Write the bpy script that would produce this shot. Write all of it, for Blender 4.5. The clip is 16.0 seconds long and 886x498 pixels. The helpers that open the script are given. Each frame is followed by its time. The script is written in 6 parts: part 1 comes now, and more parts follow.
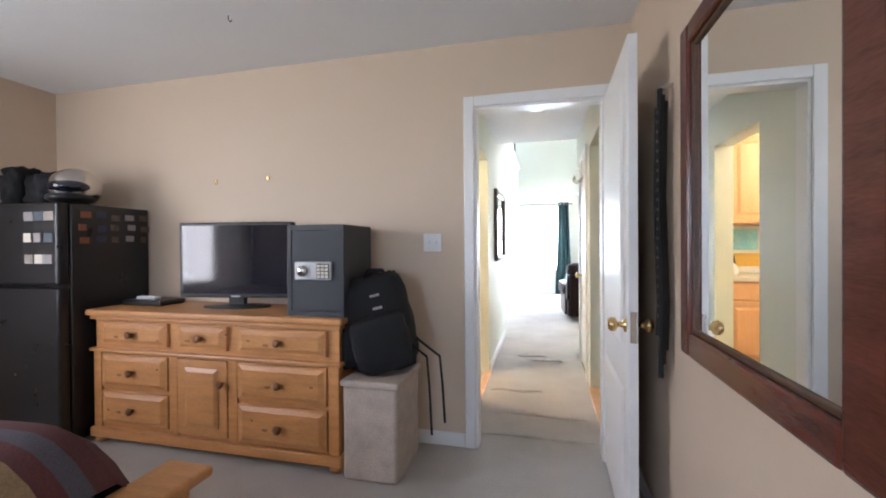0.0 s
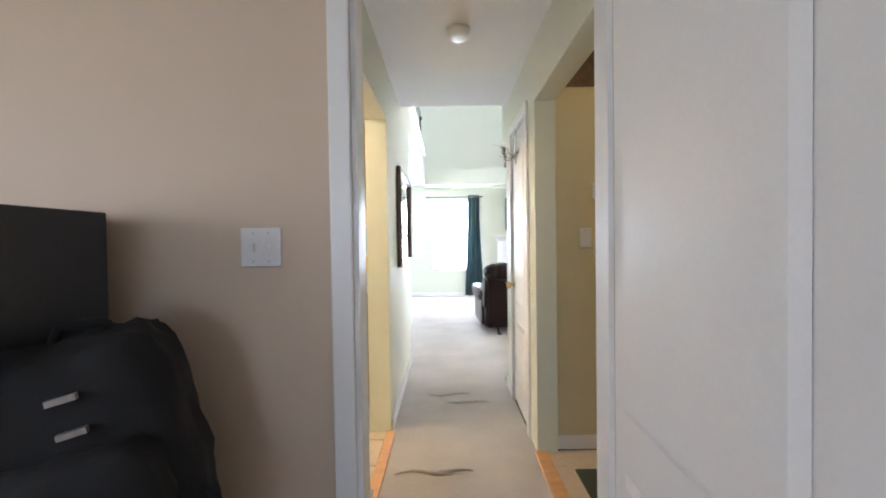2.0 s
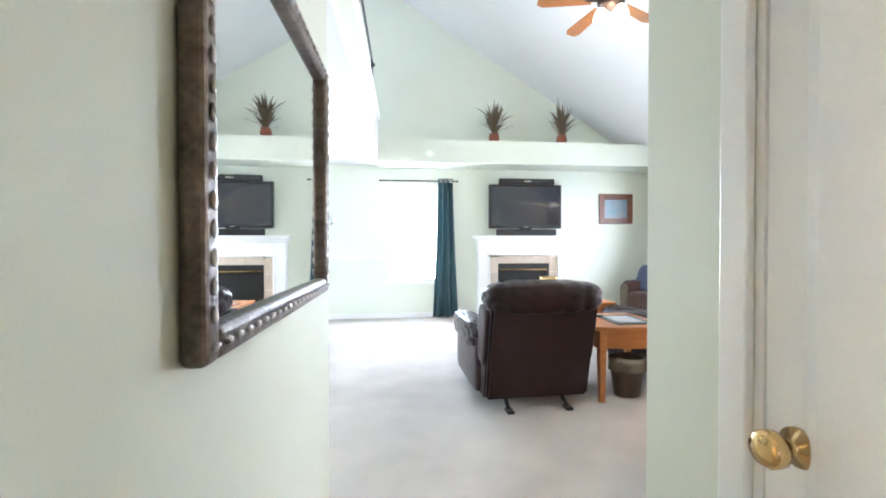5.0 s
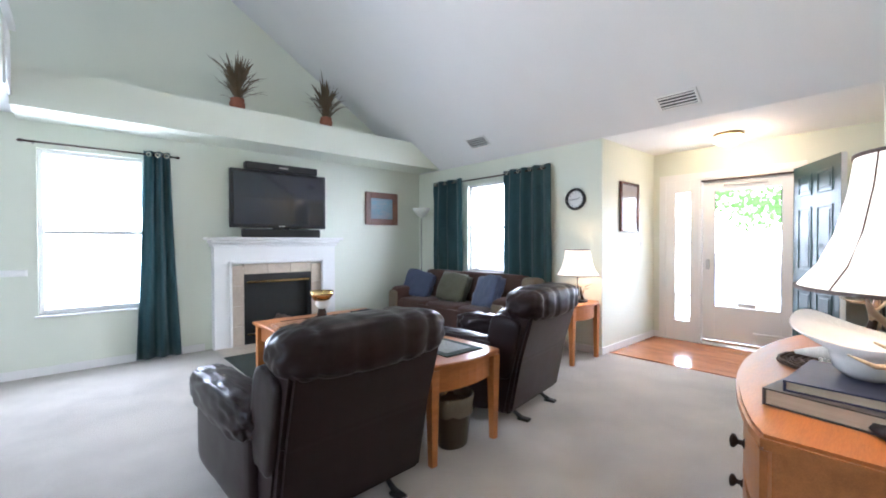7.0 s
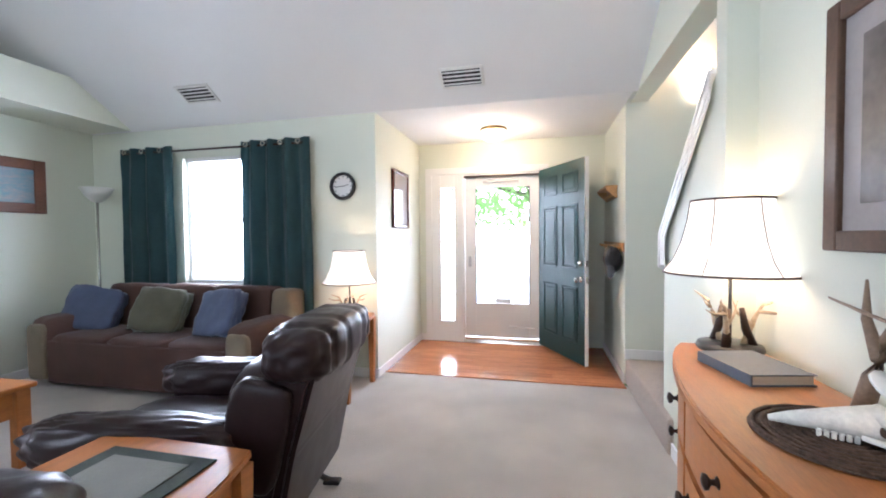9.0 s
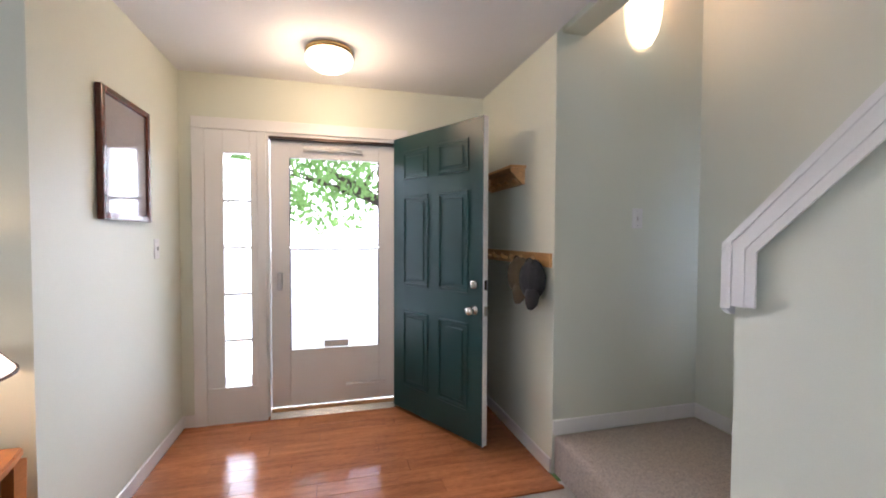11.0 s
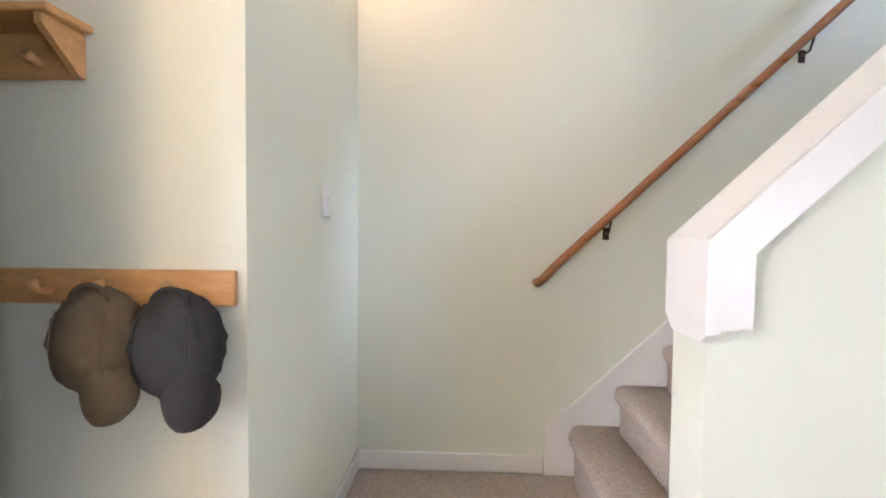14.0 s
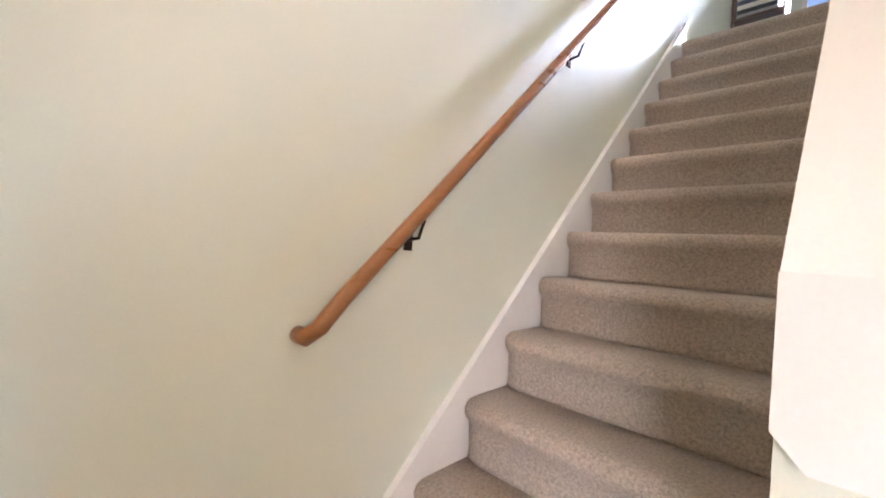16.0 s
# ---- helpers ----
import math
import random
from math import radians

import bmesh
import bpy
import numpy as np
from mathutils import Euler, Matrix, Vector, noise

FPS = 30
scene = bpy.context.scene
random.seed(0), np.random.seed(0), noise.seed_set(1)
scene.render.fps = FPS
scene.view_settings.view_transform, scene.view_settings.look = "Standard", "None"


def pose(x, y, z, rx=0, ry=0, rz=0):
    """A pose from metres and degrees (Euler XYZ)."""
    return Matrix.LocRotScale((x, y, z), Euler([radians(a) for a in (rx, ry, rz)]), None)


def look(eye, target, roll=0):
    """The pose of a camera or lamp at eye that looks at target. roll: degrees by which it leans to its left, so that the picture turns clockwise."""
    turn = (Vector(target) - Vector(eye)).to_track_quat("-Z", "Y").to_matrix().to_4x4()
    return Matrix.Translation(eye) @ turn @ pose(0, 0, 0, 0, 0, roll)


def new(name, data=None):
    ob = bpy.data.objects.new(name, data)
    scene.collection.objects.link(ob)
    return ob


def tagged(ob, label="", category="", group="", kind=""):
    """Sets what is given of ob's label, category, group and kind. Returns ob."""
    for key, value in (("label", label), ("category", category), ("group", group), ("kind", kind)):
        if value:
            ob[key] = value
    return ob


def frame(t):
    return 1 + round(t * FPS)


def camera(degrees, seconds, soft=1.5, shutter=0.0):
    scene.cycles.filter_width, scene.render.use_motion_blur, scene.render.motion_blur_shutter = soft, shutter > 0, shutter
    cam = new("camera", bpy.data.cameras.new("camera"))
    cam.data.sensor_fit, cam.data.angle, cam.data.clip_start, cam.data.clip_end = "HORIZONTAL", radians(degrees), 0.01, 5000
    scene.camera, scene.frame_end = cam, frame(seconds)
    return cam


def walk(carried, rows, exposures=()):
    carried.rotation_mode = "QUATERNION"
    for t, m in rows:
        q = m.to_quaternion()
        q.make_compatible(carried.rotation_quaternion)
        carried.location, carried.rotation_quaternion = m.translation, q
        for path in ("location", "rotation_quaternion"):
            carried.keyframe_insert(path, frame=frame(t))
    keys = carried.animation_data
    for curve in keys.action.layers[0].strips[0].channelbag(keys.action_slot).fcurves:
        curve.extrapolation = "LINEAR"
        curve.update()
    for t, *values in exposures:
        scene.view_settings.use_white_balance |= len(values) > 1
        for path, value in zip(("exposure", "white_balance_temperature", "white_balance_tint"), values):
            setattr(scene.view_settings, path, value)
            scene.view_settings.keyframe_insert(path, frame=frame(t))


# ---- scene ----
cam = camera(94.2, 16.0, soft=1.9)
PATH = [
    (0, (0.853, 0.151, 1.219), (0.381, 2.095, 1.205), -0.4),
    (0.5, (0.784, 0.406, 1.225), (0.606, 2.398, 1.198), -0.5),
    (1, (0.723, 0.69, 1.232), (0.626, 2.687, 1.203), -0.6),
    (1.5, (0.693, 1.047, 1.208), (0.66, 3.047, 1.181), -0.5),
    (2, (0.716, 1.435, 1.252), (0.702, 3.435, 1.214), -0.8),
    (2.5, (0.727, 1.92, 1.262), (0.731, 3.92, 1.224), -0.7),
    (3, (0.728, 2.345, 1.263), (0.739, 4.345, 1.219), 0.0),
    (3.2, (0.711, 2.53, 1.271), (0.745, 4.53, 1.226), -0.1),
    (5.3, (0.637, 4.23, 1.214), (0.922, 6.209, 1.195), 0.0),
    (5.5, (0.629, 4.362, 1.212), (1.031, 6.321, 1.194), 0.1),
    (6, (0.603, 4.66, 1.243), (1.326, 6.525, 1.22), 0.0),
    (6.2, (0.604, 4.802, 1.201), (1.461, 6.609, 1.199), -0.0),
    (6.5, (0.606, 4.975, 1.267), (1.66, 6.675, 1.241), -0.1),
    (7, (0.667, 5.264, 1.273), (2.0, 6.755, 1.243), -0.2),
    (7.5, (0.777, 5.541, 1.254), (2.339, 6.789, 1.231), -0.2),
    (8, (0.936, 5.735, 1.235), (2.672, 6.729, 1.215), -0.4),
    (8.5, (1.168, 5.939, 1.288), (3.034, 6.658, 1.25), -0.5),
    (8.7, (1.304, 5.999, 1.301), (3.212, 6.6, 1.252), -0.5),
    (10.8, (3.156, 6.445, 1.319), (5.123, 6.094, 1.253), -0.0),
    (11, (3.343, 6.518, 1.328), (5.273, 5.999, 1.267), 0.2),
    (11.5, (3.671, 6.564, 1.328), (5.472, 5.696, 1.276), 0.2),
    (12, (3.995, 6.575, 1.348), (5.597, 5.380, 1.275), 0.2),
    (12.5, (4.275, 6.587, 1.337), (5.581, 5.074, 1.273), 0.4),
    (13, (4.512, 6.516, 1.333), (5.406, 4.728, 1.270), 0.2),
    (13.5, (4.711, 6.41, 1.319), (5.212, 4.475, 1.259), 0.4),
    (14, (4.892, 6.239, 1.319), (4.983, 4.242, 1.25), 0.5),
    (14.5, (5.029, 6.022, 1.333), (4.758, 4.042, 1.256), 0.7),
    (15, (5.117, 5.745, 1.330), (4.431, 3.868, 1.259), 0.6),
    (15.5, (5.046, 5.506, 1.342), (4.068, 3.767, 1.262), 0.6),
    (16, (4.981, 5.215, 1.328), (3.558, 3.81, 1.298), 2.9),
]
walk(cam, [(t, look(eye, target, roll)) for t, eye, target, roll in PATH],
     exposures=[(0, 1.6, 5600, 16), (1.0, 1.65, 5600, 16), (2.0, 1.25, 5700, 15), (2.5, 1.3, 5700, 14), (3.0, 1.4, 6200, 17), (5.3, 1.2, 5500, 13), (7.0, 0.42, 5450, 16), (8.7, 0.42, 5450, 17), (11.0, -0.42, 5800, 21), (12.2, -0.64, 5800, 20), (13.0, 0.28, 5950, 21), (14.0, 0.62, 5900, 21), (15.0, 0.5, 6000, 22), (15.5, 0.5, 6150, 23), (16.0, 0.8, 6350, 25)])

# ---- light ----
world = bpy.data.worlds.new("sky")
scene.world = world
world.use_nodes = True
wn = world.node_tree
sky = wn.nodes.new("ShaderNodeTexSky")
sky.sky_type, sky.sun_disc, sky.sun_elevation, sky.sun_rotation = "NISHITA", False, radians(55), radians(60)
wn.links.new(sky.outputs[0], wn.nodes["Background"].inputs[0])
wn.nodes["Background"].inputs[1].default_value = 0.15


def lamp(name, kind, m, power, colour=(1, 1, 1), size=(1, 1), radius=0.05):
    data = bpy.data.lights.new(name, kind)
    data.energy, data.color = power, colour
    if kind == "AREA":
        data.shape, data.size, data.size_y = "RECTANGLE", size[0], size[1]
    elif kind == "SUN":
        data.angle = radians(0.5)
    else:
        data.shadow_soft_size = radius
    ob = new(name, data)
    ob.matrix_world = m
    return ob


FRONT = 6.51
DAY = (0.92, 0.97, 1.0)
WARM = (1.0, 0.70, 0.40)
lamp("sun", "SUN", look((-6, 2, 30), (6, 6, 0)), 5.0, (1, 0.95, 0.88))
lamp("window_or_fill_light", "AREA", look((0.83, 10.99, 1.4), (0.9, 4, 0.9)), 62, DAY, (0.84, 1.6))
lamp("window_or_fill_light", "AREA", look((5.27, 9.25, 1.5), (0, 8.8, 0.9)), 44, DAY, (0.74, 1.25))
lamp("window_or_fill_light", "AREA", look((-3.25, 8.3, 1.3), (3, 8.0, 1.0)), 31, DAY, (2.2, 2.0))
lamp("window_or_fill_light", "AREA", look((-3.0, 0.1, 1.45), (-0.3, 2.6, 1.3)), 15, (1, 0.93, 0.86), (1.5, 1.3))
lamp("window_or_fill_light", "AREA", look((-0.7, -2.86, 1.45), (0.2, 2, 1.2)), 9, (0.78, 0.88, 1.0), (1.4, 1.2))
lamp("window_or_fill_light", "AREA", look((6.95, 6.55, 2.3), (4.9, 6.1, 0.0)), 40, DAY, (1.3, 0.8))
# Fill lamp added high in the loft to brighten the vault; no window opens here.
lamp("window_or_fill_light", "AREA", look((-2.9, 7.5, 4.2), (4, 8.2, 3.0)), 38, DAY, (2.2, 1.4))
lamp("window_or_fill_light", "AREA", look((-0.45, 4.9, 3.9), (1.55, 4.35, 2.72)), 20, (0.66, 0.80, 1.0), (0.3, 1.2)).data.spread = radians(28)
lamp("kitchen_light", "POINT", pose(-0.9, 3.7, 2.25), 38, (1.0, 0.72, 0.42), radius=0.15)
lamp("bath_light", "POINT", pose(2.2, 3.2, 2.2), 2.1, (1.0, 0.74, 0.42), radius=0.1)
lamp("window_or_fill_light", "AREA", look((FRONT + 0.145, 7.17, 1.08), (5.0, 6.5, 1.0)), 7, DAY, (0.2, 1.6))

# ---- materials ----


def mat(name, colour, rough=0.6, metal=0.0, vary=0.08, scale=6.0, fine=60.0, bump=0.1, dist=0.004, spec=0.5, stretch=(1, 1, 1), second=None, per_piece=0.0, sheen=0.0):
    m = bpy.data.materials.new(name)
    m.use_nodes = True
    t = m.node_tree
    n, k = t.nodes, t.links
    p = n["Principled BSDF"]
    p.inputs["Roughness"].default_value, p.inputs["Metallic"].default_value = rough, metal
    p.inputs["Specular IOR Level"].default_value = spec
    p.inputs["Sheen Weight"].default_value = sheen
    co = n.new("ShaderNodeTexCoord")
    mp = n.new("ShaderNodeMapping")
    mp.inputs["Scale"].default_value = stretch
    k.new(co.outputs["Object"], mp.inputs["Vector"])
    big, small = n.new("ShaderNodeTexNoise"), n.new("ShaderNodeTexNoise")
    for q, s, d in ((big, scale, 3.0), (small, fine, 4.0)):
        q.inputs["Scale"].default_value, q.inputs["Detail"].default_value = s, d
        k.new(mp.outputs[0], q.inputs["Vector"])
    add = n.new("ShaderNodeMath")
    add.operation = "ADD"
    k.new(big.outputs[0], add.inputs[0])
    k.new(small.outputs[0], add.inputs[1])
    ramp = n.new("ShaderNodeMapRange")
    ramp.inputs[1].default_value, ramp.inputs[2].default_value = 0.6, 1.4
    k.new(add.outputs[0], ramp.inputs[0])
    mix = n.new("ShaderNodeMix")
    mix.data_type = "RGBA"
    dark = second or tuple(c * (1 - 2 * vary) for c in colour)
    light = colour if second else tuple(min(1, c * (1 + vary)) for c in colour)
    mix.inputs[6].default_value, mix.inputs[7].default_value = (*dark, 1), (*light, 1)
    k.new(ramp.outputs[0], mix.inputs[0])
    out = mix.outputs[2]
    if per_piece:
        info, hsv, rng = n.new("ShaderNodeObjectInfo"), n.new("ShaderNodeHueSaturation"), n.new("ShaderNodeMapRange")
        rng.inputs[3].default_value, rng.inputs[4].default_value = 1 - per_piece, 1 + per_piece
        k.new(info.outputs["Random"], rng.inputs[0])
        k.new(rng.outputs[0], hsv.inputs["Value"])
        k.new(out, hsv.inputs["Color"])
        out = hsv.outputs[0]
    k.new(out, p.inputs["Base Color"])
    rr = n.new("ShaderNodeMapRange")
    rr.inputs[3].default_value, rr.inputs[4].default_value = max(0, rough - 0.08), min(1, rough + 0.08)
    k.new(big.outputs[0], rr.inputs[0])
    k.new(rr.outputs[0], p.inputs["Roughness"])
    if bump:
        b = n.new("ShaderNodeBump")
        b.inputs["Strength"].default_value, b.inputs["Distance"].default_value = bump, dist
        k.new(small.outputs[0], b.inputs["Height"])
        k.new(b.outputs[0], p.inputs["Normal"])
    return m


def glow(name, colour, strength):
    m = bpy.data.materials.new(name)
    m.use_nodes = True
    p = m.node_tree.nodes["Principled BSDF"]
    p.inputs["Base Color"].default_value = (*colour, 1)
    p.inputs["Emission Color"].default_value = (*colour, 1)
    p.inputs["Emission Strength"].default_value = strength
    return m


def glassy(name, colour=(1, 1, 1), rough=0.02):
    m = bpy.data.materials.new(name)
    m.use_nodes = True
    p = m.node_tree.nodes["Principled BSDF"]
    p.inputs["Base Color"].default_value = (*colour, 1)
    p.inputs["Roughness"].default_value = rough
    p.inputs["Transmission Weight"].default_value = 1.0
    p.inputs["IOR"].default_value = 1.1
    return m


def mirror_mat(name):
    m = bpy.data.materials.new(name)
    m.use_nodes = True
    p = m.node_tree.nodes["Principled BSDF"]
    p.inputs["Base Color"].default_value = (0.86, 0.88, 0.88, 1)
    p.inputs["Roughness"].default_value, p.inputs["Metallic"].default_value = 0.01, 1.0
    return m


BEIGE = mat("beige_wall_paint", (0.63, 0.50, 0.37), 0.55, vary=0.02, scale=1.5, fine=220, bump=0.06, dist=0.002)
GREEN = mat("pale_green_wall_paint", (0.71, 0.735, 0.63), 0.55, vary=0.02, scale=1.5, fine=220, bump=0.06, dist=0.002)
TAN = mat("tan_wall_paint", (0.66, 0.58, 0.36), 0.55, vary=0.02, scale=1.5, fine=220, bump=0.06, dist=0.002)
CEIL = mat("white_ceiling_paint", (0.80, 0.80, 0.80), 0.85, vary=0.02, scale=2, fine=160, bump=0.12, dist=0.003)
TRIM = mat("white_trim_paint", (0.82, 0.81, 0.79), 0.32, vary=0.02, scale=3, fine=120, bump=0.03)
CARPET = mat("cream_carpet", (0.51, 0.465, 0.41), 0.95, vary=0.16, scale=2.2, fine=140, bump=1.0, dist=0.012, spec=0.1, sheen=0.2)
STAIRCARPET = mat("brown_flecked_stair_carpet", (0.56, 0.465, 0.385), 0.95, vary=0.26, scale=110, fine=300, bump=1.0, dist=0.008, spec=0.1, sheen=0.2)
LAMINATE = mat("red_brown_laminate", (0.46, 0.17, 0.065), 0.16, vary=0.22, scale=3, fine=26, bump=0.04, stretch=(8, 1, 8), per_piece=0.13)
OAK = mat("honey_oak", (0.42, 0.155, 0.042), 0.38, vary=0.14, scale=4, fine=40, bump=0.05, stretch=(1, 9, 9), spec=0.35)
PINE = mat("knotty_pine", (0.55, 0.26, 0.088), 0.38, vary=0.14, scale=5, fine=40, bump=0.05, stretch=(1, 7, 7))
KNOT = mat("dark_pine_knot", (0.24, 0.10, 0.035), 0.4)
PINEKNOB = mat("brown_knotty_pine_knob", (0.27, 0.115, 0.042), 0.35, vary=0.3, scale=14, fine=60, bump=0.04)
PINERAIL = mat("orange_pine", (0.60, 0.33, 0.13), 0.4, vary=0.14, scale=5, fine=40, bump=0.05, stretch=(1, 8, 8))
RAILWOOD = mat("brown_stained_handrail_wood", (0.33, 0.14, 0.05), 0.3, vary=0.15, scale=4, fine=50, bump=0.05, stretch=(1, 8, 8))
MAHOG = mat("red_mahogany", (0.11, 0.030, 0.018), 0.22, vary=0.2, scale=4, fine=40, bump=0.04, stretch=(8, 1, 8))
DARKWOOD = mat("dark_walnut_frame", (0.095, 0.045, 0.023), 0.48, vary=0.2, scale=6, fine=60, bump=0.06)
LEATHER = mat("dark_brown_leather", (0.021, 0.0105, 0.0105), 0.34, vary=0.12, scale=9, fine=140, bump=0.14, dist=0.002, spec=0.22)
SUEDE = mat("brown_sofa_cover", (0.080, 0.038, 0.028), 0.9, vary=0.16, scale=5, fine=160, bump=0.4, sheen=0.08)
SOFATAN = mat("tan_sofa_upholstery", (0.20, 0.155, 0.10), 0.9, vary=0.15, scale=7, fine=160, bump=0.4, sheen=0.1)
BLUECLOTH = mat("slate_blue_cushion", (0.075, 0.095, 0.17), 0.9, vary=0.15, scale=9, fine=170, bump=0.4, sheen=0.3)
OLIVE = mat("olive_cushion", (0.10, 0.095, 0.06), 0.9, vary=0.15, scale=9, fine=170, bump=0.4, sheen=0.3)
TEAL = mat("dark_teal_curtain", (0.042, 0.108, 0.118), 0.7, vary=0.14, scale=9, fine=180, bump=0.25, sheen=0.3, stretch=(1, 1, 0.3))
DOORGREEN = mat("dark_green_door_paint", (0.005, 0.037, 0.038), 0.36, vary=0.03, scale=5, fine=90, bump=0.04, spec=0.38)
BLACK = mat("black_plastic", (0.012, 0.012, 0.013), 0.35, vary=0.1)
BLACKCLOTH = mat("black_nylon_cloth", (0.005, 0.005, 0.006), 0.8, vary=0.2, fine=200, bump=0.3)
# The slight blue in this black stands in for a reflection of the room.
SCREEN = mat("blue_black_glossy_screen", (0.008, 0.011, 0.022), 0.05, vary=0.05, bump=0, spec=1.0)
FRIDGE = mat("black_textured_enamel", (0.012, 0.012, 0.014), 0.3, vary=0.1, fine=220, bump=0.25)
SAFEGREY = mat("charcoal_powder_coat", (0.028, 0.031, 0.036), 0.5, vary=0.08, fine=220, bump=0.2)
SILVER = mat("silver_plastic", (0.55, 0.55, 0.55), 0.35, 0.4)
CHROME = mat("brushed_nickel", (0.62, 0.60, 0.56), 0.22, 1.0, vary=0.05)
BRASS = mat("polished_brass", (0.72, 0.50, 0.22), 0.18, 1.0, vary=0.06)
BRONZE = mat("dark_bronze", (0.045, 0.028, 0.02), 0.35, 0.7)
WICKER = mat("beige_woven_hamper", (0.48, 0.40, 0.33), 0.85, vary=0.14, scale=12, fine=150, bump=0.8, dist=0.006)
BONE = mat("ivory_antler", (0.62, 0.52, 0.36), 0.45, vary=0.2, scale=14, fine=70, bump=0.15, second=(0.22, 0.13, 0.07))
ANTLER = mat("brown_antler", (0.28, 0.19, 0.12), 0.5, vary=0.2, scale=12, fine=70, bump=0.2)
SKULL = mat("white_bone", (0.76, 0.73, 0.66), 0.55, vary=0.12, scale=14, fine=90, bump=0.25)
PORCELAIN = mat("white_porcelain", (0.80, 0.78, 0.75), 0.2, vary=0.03, bump=0)
TERRA = mat("terracotta", (0.30, 0.105, 0.055), 0.7, vary=0.15, scale=14, fine=80)
LEAF = mat("dry_palm_leaf", (0.085, 0.085, 0.045), 0.65, vary=0.35, scale=20, fine=60, second=(0.16, 0.09, 0.05))
TREELEAF = mat("fresh_green_leaf", (0.24, 0.45, 0.15), 0.6, vary=0.3, scale=4, fine=30)
_t = TREELEAF.node_tree
_tr, _mx = _t.nodes.new("ShaderNodeBsdfTranslucent"), _t.nodes.new("ShaderNodeMixShader")
_tr.inputs[0].default_value = (0.42, 0.62, 0.22, 1)
_mx.inputs[0].default_value = 0.5
_t.links.new(_t.nodes["Principled BSDF"].outputs[0], _mx.inputs[1])
_t.links.new(_tr.outputs[0], _mx.inputs[2])
_t.links.new(_mx.outputs[0], _t.nodes["Material Output"].inputs[0])
BARK = mat("grey_bark", (0.12, 0.09, 0.07), 0.9, vary=0.3, bump=0.6)
GRASS = mat("lawn_grass", (0.10, 0.17, 0.04), 0.9, vary=0.3, scale=1.5, fine=40, bump=0.5, dist=0.02)
# Pale base colour imitates the blown-out brightness of the ground outdoors.
GLARECONCRETE = mat("glare_pale_concrete", (0.74, 0.73, 0.70), 0.85, vary=0.1, scale=2, fine=60, bump=0.3)
TILE = mat("beige_floor_tile", (0.56, 0.47, 0.36), 0.3, vary=0.1, scale=4, fine=40, bump=0.05, per_piece=0.05)
STONE = mat("tan_hearth_tile", (0.52, 0.43, 0.34), 0.35, vary=0.1, scale=6, fine=40, bump=0.06, per_piece=0.05)
SOOT = mat("black_firebox", (0.012, 0.011, 0.010), 0.55, vary=0.3)
LOG = mat("ashy_ceramic_log", (0.16, 0.12, 0.10), 0.9, vary=0.4, scale=14, fine=70, bump=0.6)
BOOKBLUE = mat("grey_blue_book_cloth", (0.09, 0.11, 0.14), 0.6)
BOOKTAUPE = mat("taupe_book_cover", (0.085, 0.075, 0.068), 0.45, vary=0.15, scale=10, fine=90, bump=0.06)
BOOKNAVY = mat("navy_book_cover", (0.03, 0.035, 0.08), 0.4)
PAPER = mat("cream_paper", (0.70, 0.65, 0.55), 0.8, vary=0.06, fine=200)
PAGES = mat("book_page_edges", (0.55, 0.46, 0.34), 0.8, vary=0.1, scale=3, fine=120, stretch=(1, 1, 30))
MATGREY = mat("dark_woven_mat", (0.11, 0.065, 0.042), 0.9, vary=0.35, scale=30, fine=120, bump=0.9, dist=0.006)
RUGGREEN = mat("dark_green_rug", (0.035, 0.045, 0.032), 0.95, vary=0.25, scale=20, fine=160, bump=0.7)
BIN = mat("brown_plastic_bin", (0.075, 0.052, 0.032), 0.4)
BAG = mat("clear_bin_liner", (0.15, 0.125, 0.09), 0.25)
CAPGREEN = mat("olive_brown_cap", (0.10, 0.075, 0.045), 0.9, vary=0.2, fine=180, bump=0.4)
CAPBLACK = mat("charcoal_cap", (0.022, 0.021, 0.022), 0.9, vary=0.2, fine=180, bump=0.4)
CABINET = mat("warm_maple_cabinet", (0.60, 0.33, 0.15), 0.4, vary=0.08, scale=3, fine=30, stretch=(8, 8, 1), bump=0.04)
COUNTER = mat("cream_laminate_counter", (0.66, 0.60, 0.50), 0.35, vary=0.05)
SEA = mat("blue_map_print", (0.03, 0.33, 0.74), 0.35, scale=2.4, fine=7, bump=0, second=(0.05, 0.42, 0.80))
LANDGREEN = mat("map_land_green", (0.30, 0.55, 0.30), 0.4, scale=6, fine=30, bump=0, second=(0.55, 0.62, 0.38))
LANDWHITE = mat("map_ice_white", (0.80, 0.82, 0.84), 0.4, bump=0)
FRAMEWOOD = mat("red_brown_frame_wood", (0.17, 0.065, 0.035), 0.4, vary=0.2, scale=6, fine=60, bump=0.06)
PAINTING = mat("seascape_paint", (0.08, 0.26, 0.36), 0.4, vary=0.3, scale=5, fine=24, bump=0.2, stretch=(1, 1, 4), second=(0.34, 0.30, 0.30))
PRINTGREY = mat("grey_landscape_print", (0.16, 0.14, 0.13), 0.3, vary=0.3, scale=6, fine=24, bump=0, second=(0.07, 0.06, 0.055))
MATTEPAPER = mat("grey_picture_mount", (0.34, 0.31, 0.30), 0.7, vary=0.04)
GLAZED = mat("grey_print_under_glass", (0.30, 0.27, 0.27), 0.07, vary=0.05, bump=0)
FLORAL = mat("dark_floral_border", (0.20, 0.12, 0.07), 0.6, vary=0.4, scale=9, fine=30, bump=0, second=(0.05, 0.035, 0.03))
